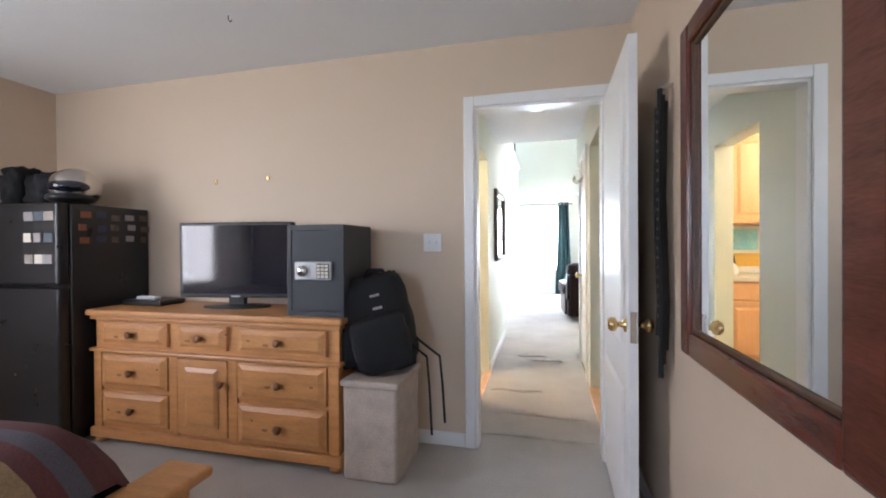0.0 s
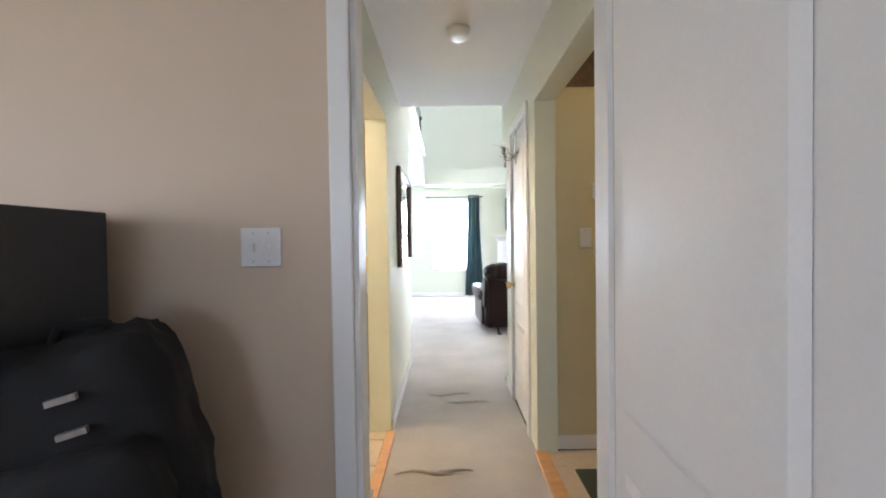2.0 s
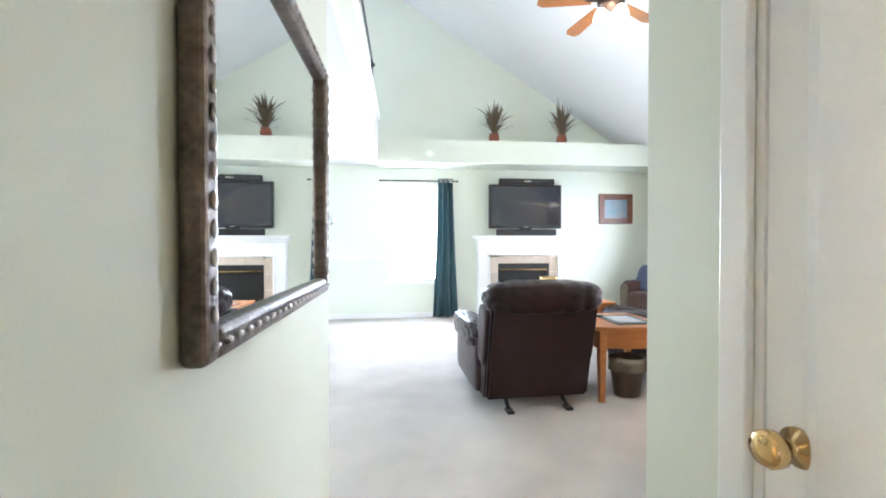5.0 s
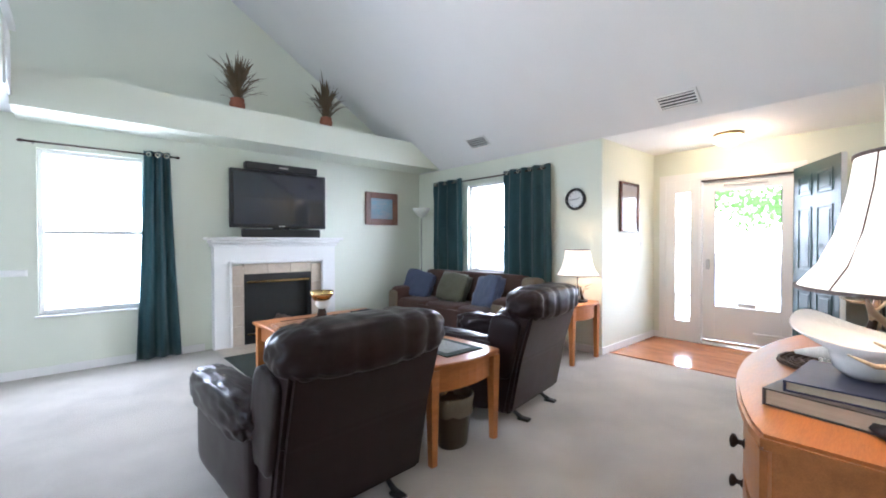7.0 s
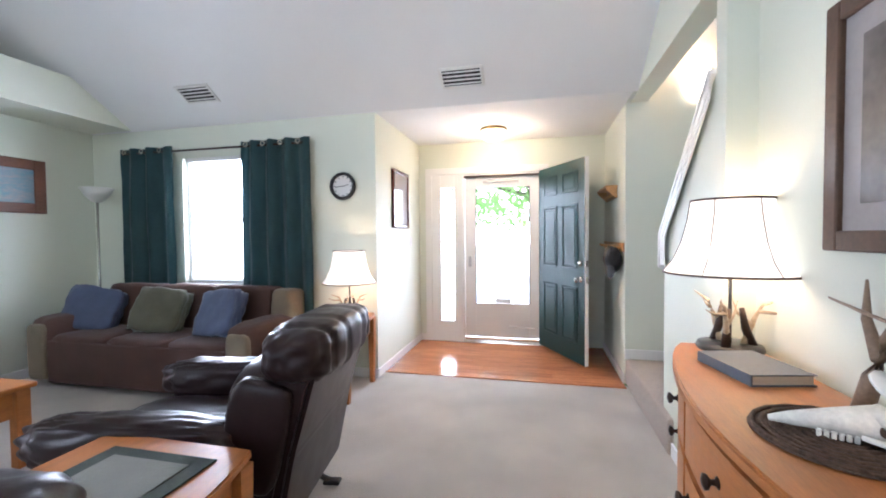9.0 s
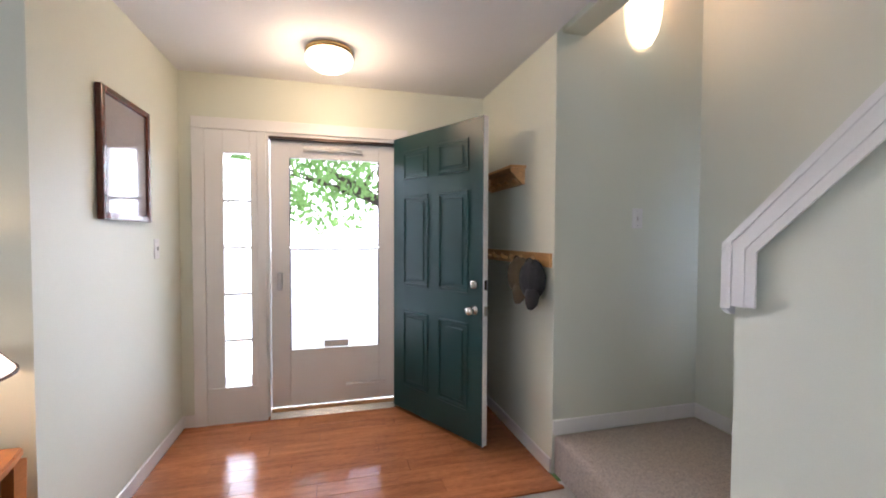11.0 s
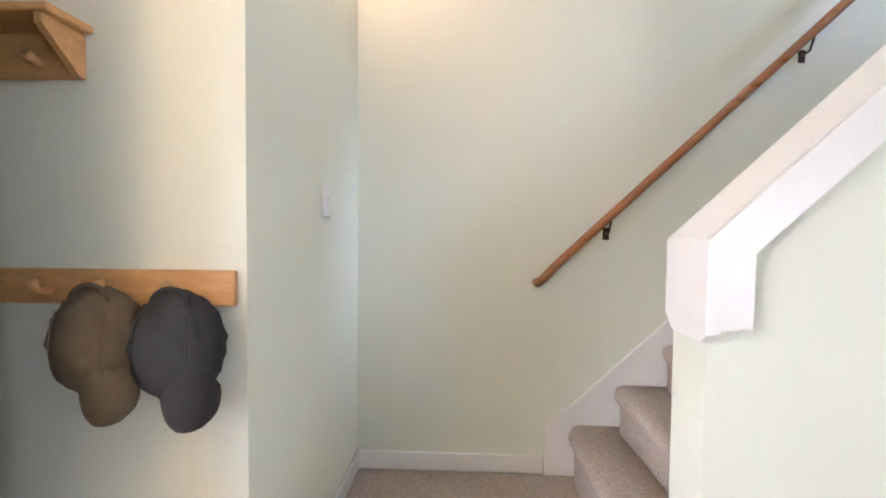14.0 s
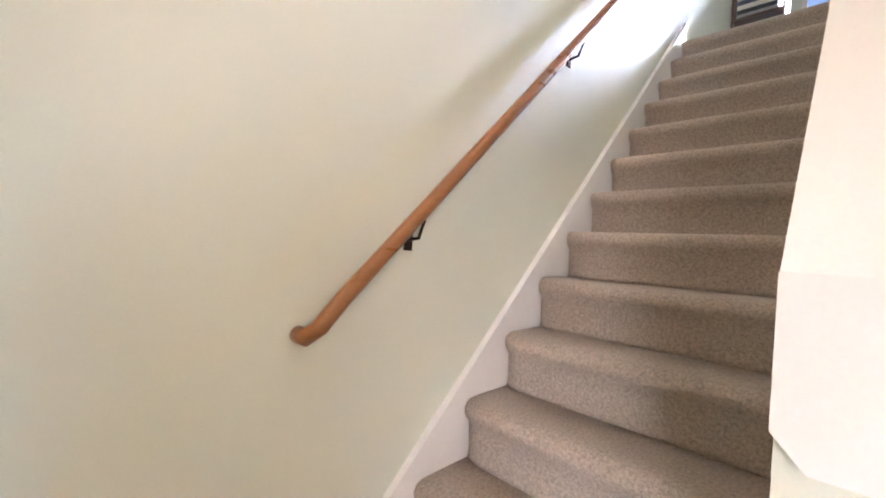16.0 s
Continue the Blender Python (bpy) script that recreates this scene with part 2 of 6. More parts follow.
QUILTRED = mat("maroon_striped_bedspread", (0.085, 0.022, 0.022), 0.9, vary=0.2, scale=8, fine=150, bump=0.4)
QUILTGOLD = mat("gold_stripe_cloth", (0.26, 0.17, 0.085), 0.9, vary=0.2, scale=8, fine=150, bump=0.4)
QUILTBLUE = mat("grey_blue_stripe_cloth", (0.075, 0.065, 0.08), 0.9, vary=0.2, scale=8, fine=150, bump=0.4)
PEWTER = mat("antique_silver_frame", (0.16, 0.125, 0.10), 0.35, 0.6, vary=0.35, scale=18, fine=70, bump=0.5)
PEWTERLIGHT = mat("worn_silver_bead", (0.50, 0.46, 0.42), 0.3, 0.7, vary=0.2)
AQUA = mat("bright_aqua_print", (0.16, 0.55, 0.78), 0.4, scale=9, fine=24, bump=0, second=(0.45, 0.72, 0.80))
YELLOW = mat("yellow_enamel", (0.74, 0.46, 0.07), 0.4)
WHITE = mat("white_plastic", (0.78, 0.77, 0.75), 0.35, vary=0.03, bump=0)
SHADE = glow("lit_cream_lampshade", (1.0, 0.88, 0.74), 0.9)
SHADEOFF = mat("frosted_glass_shade", (0.75, 0.74, 0.70), 0.3, vary=0.03, bump=0)
BULB = glow("lit_frosted_glass", (1.0, 0.84, 0.60), 4.0)
BACK = glow("bright_sky_distance", (0.95, 0.98, 1.0), 15.0)
GLASS = glassy("clear_window_glass")
MIRROR = mirror_mat("mirror_silver")

# ---- builders ----


def box(bm, x0, y0, z0, x1, y1, z1, bev=0.0, seg=2):
    v = [bm.verts.new((x, y, z)) for z in (z0, z1) for y in (y0, y1) for x in (x0, x1)]
    f = [bm.faces.new([v[i] for i in q]) for q in ((0, 2, 3, 1), (4, 5, 7, 6), (0, 1, 5, 4), (2, 6, 7, 3), (0, 4, 6, 2), (1, 3, 7, 5))]
    if bev:
        bmesh.ops.bevel(bm, geom=list({e for q in f for e in q.edges}), offset=bev, segments=seg, affect="EDGES", profile=0.5)
    return bm


def B(*args, **kw):
    return box(bmesh.new(), *args, **kw)


def prism(bm, poly, a, b, axis="y"):
    """A polygon pulled from a to b along an axis; its points lie on the other two."""
    put = {"x": lambda u, w, s: (s, u, w), "y": lambda u, w, s: (u, s, w), "z": lambda u, w, s: (u, w, s)}[axis]
    lo, hi = [bm.verts.new(put(u, w, a)) for u, w in poly], [bm.verts.new(put(u, w, b)) for u, w in poly]
    bm.faces.new(lo)
    bm.faces.new(hi[::-1])
    for i in range(len(poly)):
        j = (i + 1) % len(poly)
        bm.faces.new((lo[i], hi[i], hi[j], lo[j]))
    bmesh.ops.recalc_face_normals(bm, faces=bm.faces)
    return bm


def lathe(bm, prof, seg=24, at=(0, 0, 0), close=True):
    rings = [[bm.verts.new((at[0] + r * math.cos(2 * math.pi * i / seg), at[1] + r * math.sin(2 * math.pi * i / seg), at[2] + z)) for i in range(seg)] for r, z in prof]
    for a, b in zip(rings, rings[1:]):
        for i in range(seg):
            bm.faces.new((a[i], a[(i + 1) % seg], b[(i + 1) % seg], b[i]))
    if close:
        bm.faces.new(rings[0][::-1])
        bm.faces.new(rings[-1])
    return bm


def tube(bm, pts, radii, seg=8):
    pts = [Vector(p) for p in pts]
    radii = radii if isinstance(radii, (list, tuple)) else [radii] * len(pts)
    rings = []
    for i, p in enumerate(pts):
        d = (pts[min(i + 1, len(pts) - 1)] - pts[max(i - 1, 0)]).normalized()
        u = d.cross(Vector((0, 0, 1)) if abs(d.z) < 0.9 else Vector((1, 0, 0))).normalized()
        w = d.cross(u)
        rings.append([bm.verts.new(p + radii[i] * (math.cos(2 * math.pi * j / seg) * u + math.sin(2 * math.pi * j / seg) * w)) for j in range(seg)])
    for a, b in zip(rings, rings[1:]):
        for j in range(seg):
            bm.faces.new((a[j], a[(j + 1) % seg], b[(j + 1) % seg], b[j]))
    bm.faces.new(rings[0][::-1])
    bm.faces.new(rings[-1])
    bmesh.ops.recalc_face_normals(bm, faces=bm.faces)
    return bm


def blob(bm, c, r, sub=2, rough=0.0, freq=3.0):
    made = bmesh.ops.create_icosphere(bm, subdivisions=sub, radius=1.0)["verts"]
    for v in made:
        k = 1 + rough * noise.noise(v.co * freq + Vector(c))
        v.co = Vector(c) + Vector((v.co.x * r[0], v.co.y * r[1], v.co.z * r[2])) * k
    return bm


def cushion(bm, x0, y0, z0, x1, y1, z1, puff=0.35, n=10, wrinkle=0.0, seed=0.0):
    """A soft rounded block with crowned faces."""
    made = bmesh.ops.create_cube(bm, size=2.0)["verts"]
    geom = list({e for v in made for e in v.link_edges})
    bmesh.ops.subdivide_edges(bm, edges=geom, cuts=n, use_grid_fill=True)
    c, h = Vector(((x0 + x1) / 2, (y0 + y1) / 2, (z0 + z1) / 2)), Vector(((x1 - x0) / 2, (y1 - y0) / 2, (z1 - z0) / 2))
    p = 2.0 / puff
    for v in bm.verts:
        q = v.co.copy()
        k = max(abs(q.x), abs(q.y), abs(q.z)) / (abs(q.x) ** p + abs(q.y) ** p + abs(q.z) ** p) ** (1 / p)
        w = 1 + wrinkle * noise.noise(Vector((q.x * 4 + seed, q.y * 4, q.z * 2.5)))
        v.co = c + Vector((q.x * h.x, q.y * h.y, q.z * h.z)) * k * w
    return bm


def part(name, bm, material, parent=None, label="", smooth=False, m=None):
    me = bpy.data.meshes.new(name)
    bm.to_mesh(me)
    bm.free()
    me.materials.append(material)
    if smooth:
        me.shade_smooth()
    ob = new(name, me)
    ob.parent = parent
    if m is not None:
        ob.matrix_basis = m
    if label:
        ob["label"] = label
    return ob


def thing(name, label, category, m=None, group=""):
    ob = new(name)
    ob.empty_display_size = 0.1
    if m is not None:
        ob.matrix_world = m
    return tagged(ob, label, category, group)


def structure(name, bm, material, label, category="wall"):
    return tagged(part(name, bm, material), label, category, kind="structure")


def wall_x(name, x0, x1, y0, y1, z0, z1, material, label, holes=()):
    """A wall along y between x0 and x1, with holes (ya, yb, za, zb)."""
    bm, y = bmesh.new(), y0
    for ya, yb, za, zb in sorted(holes):
        if ya > y:
            box(bm, x0, y, z0, x1, ya, z1)
        if za > z0:
            box(bm, x0, ya, z0, x1, yb, za)
        if zb < z1:
            box(bm, x0, ya, zb, x1, yb, z1)
        y = yb
    if y < y1:
        box(bm, x0, y, z0, x1, y1, z1)
    return structure(name, bm, material, label)


def wall_y(name, x0, x1, y0, y1, z0, z1, material, label, holes=()):
    """A wall along x between y0 and y1, with holes (xa, xb, za, zb)."""
    bm, x = bmesh.new(), x0
    for xa, xb, za, zb in sorted(holes):
        if xa > x:
            box(bm, x, y0, z0, xa, y1, z1)
        if za > z0:
            box(bm, xa, y0, z0, xb, y1, za)
        if zb < z1:
            box(bm, xa, y0, zb, xb, y1, z1)
        x = xb
    if x < x1:
        box(bm, x, y0, z0, x1, y1, z1)
    return structure(name, bm, material, label)


# ---- large structure ----
BWY = 2.60                                       # bedroom door wall
HC, TVY, CLX, FDX = 2.40, 10.81, 5.08, FRONT      # hall ceiling, fireplace wall, window wall, front wall
HKY, STX, STY, KNY = 5.335, 5.375, 4.35, 5.30    # hook wall, stair end wall, stair side wall, knee wall
KNX, RISE, RUN, LAND = 4.345, 0.1885, 0.199, 0.222
NOSE1, RISE1 = 4.415, 0.238                      # first nosing and first riser
SLOPE = 0.62
SBY = 5.18                                       # wall behind the sideboard

bm = bmesh.new()
box(bm, -3.3, -2.8, -0.1, 1.24, 2.77, 0.0)
box(bm, 0.34, 2.77, -0.1, 1.24, 5.2, 0.0)
box(bm, 1.24, -2.8, -0.1, 1.5, 2.77, 0.0)
box(bm, -3.4, 5.2, -0.1, 5.30, 11.0, 0.0)
carpet = structure("floor", bm, CARPET, "cream wall-to-wall carpet, slightly worn and rippled", "floor")
for y0, x0, x1, bend in ((3.14, 0.5, 1.16, 0.02), (3.62, 0.42, 0.75, 0.03), (3.66, 0.55, 0.85, -0.02), (4.78, 0.55, 0.9, -0.03), (4.62, 0.7, 1.05, -0.02), (2.80, 0.46, 1.17, 0.01)):
    pts = [(x0 + (x1 - x0) * i / 8, y0 + bend * math.sin(i * 0.7) + bend * i / 8, 0.001) for i in range(9)]
    part("carpet_fold", tube(bmesh.new(), pts, [0.002, 0.008, 0.012, 0.014, 0.014, 0.013, 0.012, 0.008, 0.002], 8), CARPET, carpet, smooth=True)

# bedroom
wall_y("wall_1", -3.0, 1.45, BWY, BWY + 0.10, 0, 2.60, BEIGE, "beige bedroom wall with a doorway", [(0.455, 1.19, 0, 2.05)])
wall_x("wall_2", 1.33, 1.45, -2.8, BWY, 0, 2.60, BEIGE, "beige bedroom side wall")
wall_x("wall_3", -3.0, -2.88, -2.8, BWY, 0, 2.60, BEIGE, "beige bedroom window wall", [(-0.75, 0.95, 0.85, 2.1)])
wall_y("wall_4", -3.0, 1.45, -2.92, -2.8, 0, 2.60, BEIGE, "beige bedroom back wall", [(-1.5, 0.1, 0.85, 2.1)])
structure("ceiling_1", B(-3.0, -2.92, 2.44, 1.45, BWY, 2.56), CEIL, "white textured bedroom ceiling", "ceiling")
# hall
wall_x("wall_5", 0.20, 0.34, BWY + 0.10, 5.75, 0, 2.70, GREEN, "pale green hall wall with a kitchen opening", [(3.37, 4.12, 0, 2.05)])
wall_x("wall_6", 1.24, 1.36, BWY + 0.10, 4.97, 0, 2.70, GREEN, "pale green hall wall with closet door", [(2.80, 3.84, 0, 2.06), (4.08, 4.66, 0, 2.06)])
structure("ceiling_2", B(0.34, BWY + 0.10, HC, 1.24, 4.97, HC + 0.34), CEIL, "white hall ceiling", "ceiling")
# bath beyond the hall
wall_y("wall_7", 1.36, 3.2, 3.885, 3.98, 0, 2.5, TAN, "tan painted side-room wall")
wall_y("wall_8", 1.45, 3.2, 2.65, 2.77, 0, 2.5, TAN, "tan painted side-room back wall")
wall_x("wall_9", 3.2, 3.3, 2.65, 3.98, 0, 2.5, TAN, "tan painted side-room end wall")
structure("ceiling_3", B(1.36, 2.77, 2.44, 3.2, 3.885, 2.54), CEIL, "white side-room ceiling", "ceiling")
structure("trim_1", B(1.365, 3.876, 2.15, 3.2, 3.884, 2.44), FLORAL, "dark floral wallpaper border", "wallpaper border")
bath_floor = structure("floor_2", B(1.24, 2.77, -0.1, 3.2, 3.885, -0.012), COUNTER, "grout bed of the side-room floor", "floor")
structure("trim_2", B(1.22, 2.80, -0.01, 1.30, 3.84, 0.012, bev=0.004), PINERAIL, "orange wood threshold strip", "threshold")
# Unseen panel added to stop light leaking round the closet door.
wall_x("closet_light_block", 1.362, 1.40, 3.985, 4.845, 0, 2.4, TAN, "unseen tan panel added behind the closet door to block light")
# kitchen beyond the hall
wall_y("wall_10", -2.6, 0.20, 2.772, 2.80, 0, 2.5, GREEN, "pale kitchen wall")
wall_x("wall_11", -2.6, -2.5, 2.77, 5.75, 0, 2.5, GREEN, "pale kitchen end wall")
wall_y("wall_12", -3.4, 0.20, 5.63, 5.75, 0, 2.5, GREEN, "pale green wall between kitchen and dining room")
structure("ceiling_4", B(-2.6, 2.77, 2.44, 0.20, 5.63, 2.54), CEIL, "white kitchen ceiling", "ceiling")
kitchen_floor = structure("floor_3", B(-2.6, 2.77, -0.1, 0.34, 5.63, -0.012), COUNTER, "grout bed of the kitchen floor", "floor")
structure("trim_3", B(0.31, 3.37, -0.01, 0.37, 4.12, 0.012, bev=0.004), PINERAIL, "orange wood threshold strip", "threshold")
# living room
HIGH = 5.6
wall_y("wall_13", -3.4, CLX + 0.15, TVY, TVY + 0.15, 0, HIGH, GREEN, "pale green fireplace gable wall", [(0.40, 1.26, 0.58, 2.2)])
wall_x("wall_14", CLX, CLX + 0.15, 7.52, TVY, 0, 2.62, GREEN, "pale green front window wall", [(8.88, 9.64, 0.85, 2.13)])
wall_x("wall_15", -3.4, -3.25, 5.63, TVY, 0, HIGH, GREEN, "pale green dining room end wall", [(7.1, 9.5, 0.1, 2.2)])
structure("ceiling_5", B(-3.4, 5.75, 2.50, 0.27, TVY, 2.62), CEIL, "white flat dining room ceiling", "ceiling")
wall_x("wall_16", 0.15, 0.27, 5.75, 10.26, 2.62, 3.06, GREEN, "pale green loft half wall")
structure("trim_4", B(0.10, 5.75, 3.06, 0.32, 10.26, 3.10, bev=0.008), TRIM, "white cap of the loft half wall", "trim")
structure("trim_5", prism(bmesh.new(), [(0.272, 2.52), (0.285, 2.52), (0.285, 3.02), (0.272, 3.02)], 9.9, 10.25, "y"), TRIM, "white loft wall end trim", "trim")
loft_rail = thing("loft_rail", "black metal rail with a ball end above the loft half wall", "rail")
part("rod", tube(bmesh.new(), [(0.22, 6.2, 3.85), (0.22, 10.15, 3.85)], 0.014, 10), BLACK, loft_rail, smooth=True)
part("finial", blob(bmesh.new(), (0.22, 10.18, 3.85), (0.035, 0.035, 0.035)), BLACK, loft_rail, smooth=True)
for y in (6.3, 8.2, 10.0):
    part("bracket", B(0.205, y - 0.01, 3.10, 0.235, y + 0.01, 3.85), BLACK, loft_rail)
vault = bmesh.new()
top = 2.44 + SLOPE * (CLX - 0.10)
prism(vault, [(CLX, 2.44), (CLX, 2.60), (0.10, top + 0.15), (0.10, top)], KNY - 0.14, TVY, "y")
structure("ceiling_6", vault, CEIL, "white sloping cathedral ceiling", "ceiling")
structure("ceiling_7", B(-3.4, 4.0, top, 0.10, TVY, top + 0.12), CEIL, "white loft ceiling", "ceiling")
wall_y("wall_17", -3.4, 0.34, 5.63, 5.75, 2.5, HIGH, GREEN, "pale green loft back wall")
# plant ledge
ledge = structure("ledge", B(0.27, 10.26, 2.45, CLX, TVY, 2.80), GREEN, "pale green boxed plant ledge above the fireplace", "ledge")
# hall end and stair side wall up to the slope
bm = B(0.20, SBY - 0.03, 2.70, 1.47, SBY, HIGH)
structure("wall_18", bm, GREEN, "pale green wall above the hall's end")
structure("ceiling_10", B(0.20, 4.97, 2.70, 1.47, SBY - 0.03, 2.75), CEIL, "white raised ceiling at the hall's end", "ceiling")
bm = B(1.36, 4.85, 0, 1.47, 4.97, 2.70)
box(bm, 1.24, 4.97, 2.10, 1.47, SBY, 2.70)
structure("wall_19", bm, GREEN, "pale green corner wall at the hall's end")
FULLX = 3.60
ktop = lambda x: 1.315 + RISE / RUN * (4.363 - x)
bm = B(2.35, SBY - 0.03, 0, FULLX, SBY, HIGH)
box(bm, 1.47, SBY - 0.03, 2.10, 2.35, SBY, HIGH)
box(bm, 1.47, 4.92, 0, 2.38, 4.97, 2.13)
box(bm, 2.35, 4.97, 0, 2.38, SBY - 0.03, 2.13)
box(bm, 1.47, 4.97, 2.10, 2.35, SBY - 0.03, 2.13)
box(bm, FULLX - 0.10, SBY, 0, FULLX, KNY, HIGH)
prism(bm, [(FULLX, 0), (KNX, 0), (KNX, ktop(KNX) - 0.02), (FULLX, ktop(FULLX) - 0.02)], KNY - 0.14, KNY, "y")
structure("wall_20", bm, GREEN, "pale green staircase wall stepping down to a knee wall")
bm = bmesh.new()
prism(bm, [(FULLX, 2.44), (STX, 2.44), (STX, 2.62), (FULLX, 2.44 + SLOPE * (CLX - FULLX) + 0.1)], KNY - 0.14, KNY, "y")
structure("wall_21", bm, GREEN, "pale green header above the stair opening")
# foyer
wall_y("wall_22", CLX + 0.15, FDX + 0.15, 7.52, 7.67, 0, 2.6, GREEN, "pale green foyer side wall")
wall_x("wall_23", FDX, FDX + 0.15, STY - 0.12, 7.52, 0, 2.6, GREEN, "pale green front door wall", [(6.03, 6.97, 0, 2.06), (7.03, 7.36, 0.10, 2.06)])
wall_y("wall_24", STX, FDX, HKY - 0.12, HKY, 0, 5.2, GREEN, "pale green foyer wall with coat hooks")
structure("ceiling_8", B(CLX, HKY, 2.44, FDX, 7.52, 2.54), CEIL, "white foyer ceiling", "ceiling")
# stairwell
wall_x("wall_25", STX, STX + 0.12, STY - 0.12, HKY - 0.12, 0, 5.2, GREEN, "pale green wall at the foot of the stairs")
bm = B(1.36, STY - 0.12, 0, STX, STY, 2.5)
box(bm, -0.6, STY - 0.12, 2.5, STX, STY, 5.2)
structure("wall_26", bm, GREEN, "pale green wall along the staircase")
structure("ceiling_9", B(-0.6, STY - 0.12, 5.2, FDX, KNY - 0.14, 5.3), CEIL, "white stairwell ceiling", "ceiling")
wall_x("wall_27", -0.6, -0.5, STY, KNY, 2.7, 5.2, GREEN, "pale green upper hall end wall", [(4.75, 5.08, 3.2, 4.6)])
TOPX = NOSE1 - RUN * 12
UZ = LAND + RISE1 + RISE * 12
structure("floor_4", B(-0.6, STY, UZ - 0.04, TOPX - RUN, SBY - 0.03, UZ), STAIRCARPET, "carpeted upper floor landing", "floor")

# baseboards
def baseboard(name, pts, z=0.0, h=0.085):
    bm = bmesh.new()
    for (xa, ya), (xb, yb) in zip(pts, pts[1:]):
        x0, x1, y0, y1 = min(xa, xb), max(xa, xb), min(ya, yb), max(ya, yb)
        box(bm, x0 - 0.006, y0 - 0.006, z, x1 + 0.006, y1 + 0.006, z + h, bev=0.004, seg=1)
    return structure(name, bm, TRIM, "white painted baseboard", "baseboard")


baseboard("baseboard_1", [(-2.87, BWY - 0.007), (0.385, BWY - 0.007)])
baseboard("baseboard_2", [(1.322, -2.7), (1.322, BWY - 0.01)])
baseboard("baseboard_3", [(0.348, 4.13), (0.348, 5.75)])
baseboard("baseboard_16", [(0.348, BWY + 0.12), (0.348, 3.36)])
baseboard("baseboard_4", [(1.232, 4.73), (1.232, 4.96)])
baseboard("baseboard_5", [(1.37, 3.877), (3.2, 3.877)])
baseboard("baseboard_6", [(-3.2, TVY - 0.008), (1.80, TVY - 0.008)])
baseboard("baseboard_7", [(3.55, TVY - 0.008), (CLX - 0.01, TVY - 0.008)])
baseboard("baseboard_8", [(CLX - 0.008, 7.515), (CLX - 0.008, TVY - 0.01)])
baseboard("baseboard_9", [(CLX, 7.512), (FDX, 7.512)])
baseboard("baseboard_10", [(FDX - 0.008, 7.44), (FDX - 0.008, 7.50)])
baseboard("baseboard_11", [(STX + 0.01, HKY + 0.008), (FDX - 0.01, HKY + 0.008)])
baseboard("baseboard_12", [(STX - 0.008, STY + 0.02), (STX - 0.008, HKY - 0.005)], z=LAND)
baseboard("baseboard_13", [(NOSE1 + 0.10, STY + 0.008), (STX - 0.01, STY + 0.008)], z=LAND)
baseboard("baseboard_14", [(FULLX + 0.01, KNY + 0.008), (KNX - 0.01, KNY + 0.008)])
baseboard("baseboard_15", [(2.36, SBY + 0.008), (FULLX - 0.11, SBY + 0.008)])
structure("trim_6", B(-3.2, TVY - 0.025, 0.97, 0.33, TVY, 1.03, bev=0.008), TRIM, "white chair rail", "chair rail")

# ---- doors and windows ----


def casing(name, m, w, h, label, depth=0.12, sides=(1, 1)):
    """Door lining and casings; the opening runs along local x from 0 to w, through local y from 0 to depth."""
    t = tagged(thing(name, label, "door frame", m), kind="structure")
    for x0, x1 in ((0.0, 0.015), (w - 0.015, w)):
        part("jamb", B(x0, 0, 0, x1, depth, h), TRIM, t)
    part("head", B(0.015, 0, h - 0.015, w - 0.015, depth, h), TRIM, t)
    for s, (ya, yb) in zip(sides, ((-0.018, -0.001), (depth + 0.001, depth + 0.018))):
        if s:
            part("casing", B(-0.062, ya, 0, 0.0, yb, h + 0.062, bev=0.005), TRIM, t)
            part("casing", B(w, ya, 0, w + 0.062, yb, h + 0.062, bev=0.005), TRIM, t)
            part("casing", B(0.0, ya, h, w, yb, h + 0.062, bev=0.005), TRIM, t)
    return t


def panel(parent, x0, z0, x1, z1, y, mat_, out=-1, arch=0.0):
    """A raised door panel on the face at y; out is the way it stands proud."""
    bm = bmesh.new()
    poly = [(x0, z0), (x1, z0), (x1, z1)] + ([((x0 + x1) / 2 + (x1 - x0) / 2 * math.cos(a), z1 + arch * math.sin(a)) for a in (0.6, 1.1, 1.57, 2.04, 2.54)] if arch else []) + [(x0, z1)]
    cx, cz = (x0 + x1) / 2, (z0 + z1) / 2
    inner = [(cx + (u - cx) * (1 - 0.05 / (x1 - x0)), cz + (w - cz) * (1 - 0.05 / (z1 - z0))) for u, w in poly]
    a = [bm.verts.new((u, y + out * 0.002, w)) for u, w in poly]
    b = [bm.verts.new((u, y + out * 0.012, w)) for u, w in inner]
    for i in range(len(a)):
        j = (i + 1) % len(a)
        bm.faces.new((a[i], a[j], b[j], b[i]))
    bm.faces.new(b)
    bmesh.ops.recalc_face_normals(bm, faces=bm.faces)
    return part("panel", bm, mat_, parent)


def knob(parent, x, z, y0, out, material, r=0.027):
    k = part("handle", lathe(bmesh.new(), [(0.030, 0), (0.030, 0.006), (0.012, 0.012), (0.011, 0.03), (r, 0.04), (r * 1.05, 0.055), (r * 0.8, 0.066), (0.004, 0.069)], 20), material, parent, "round metal door knob", True,
             pose(x, y0, z, 90 if out < 0 else -90))
    return k


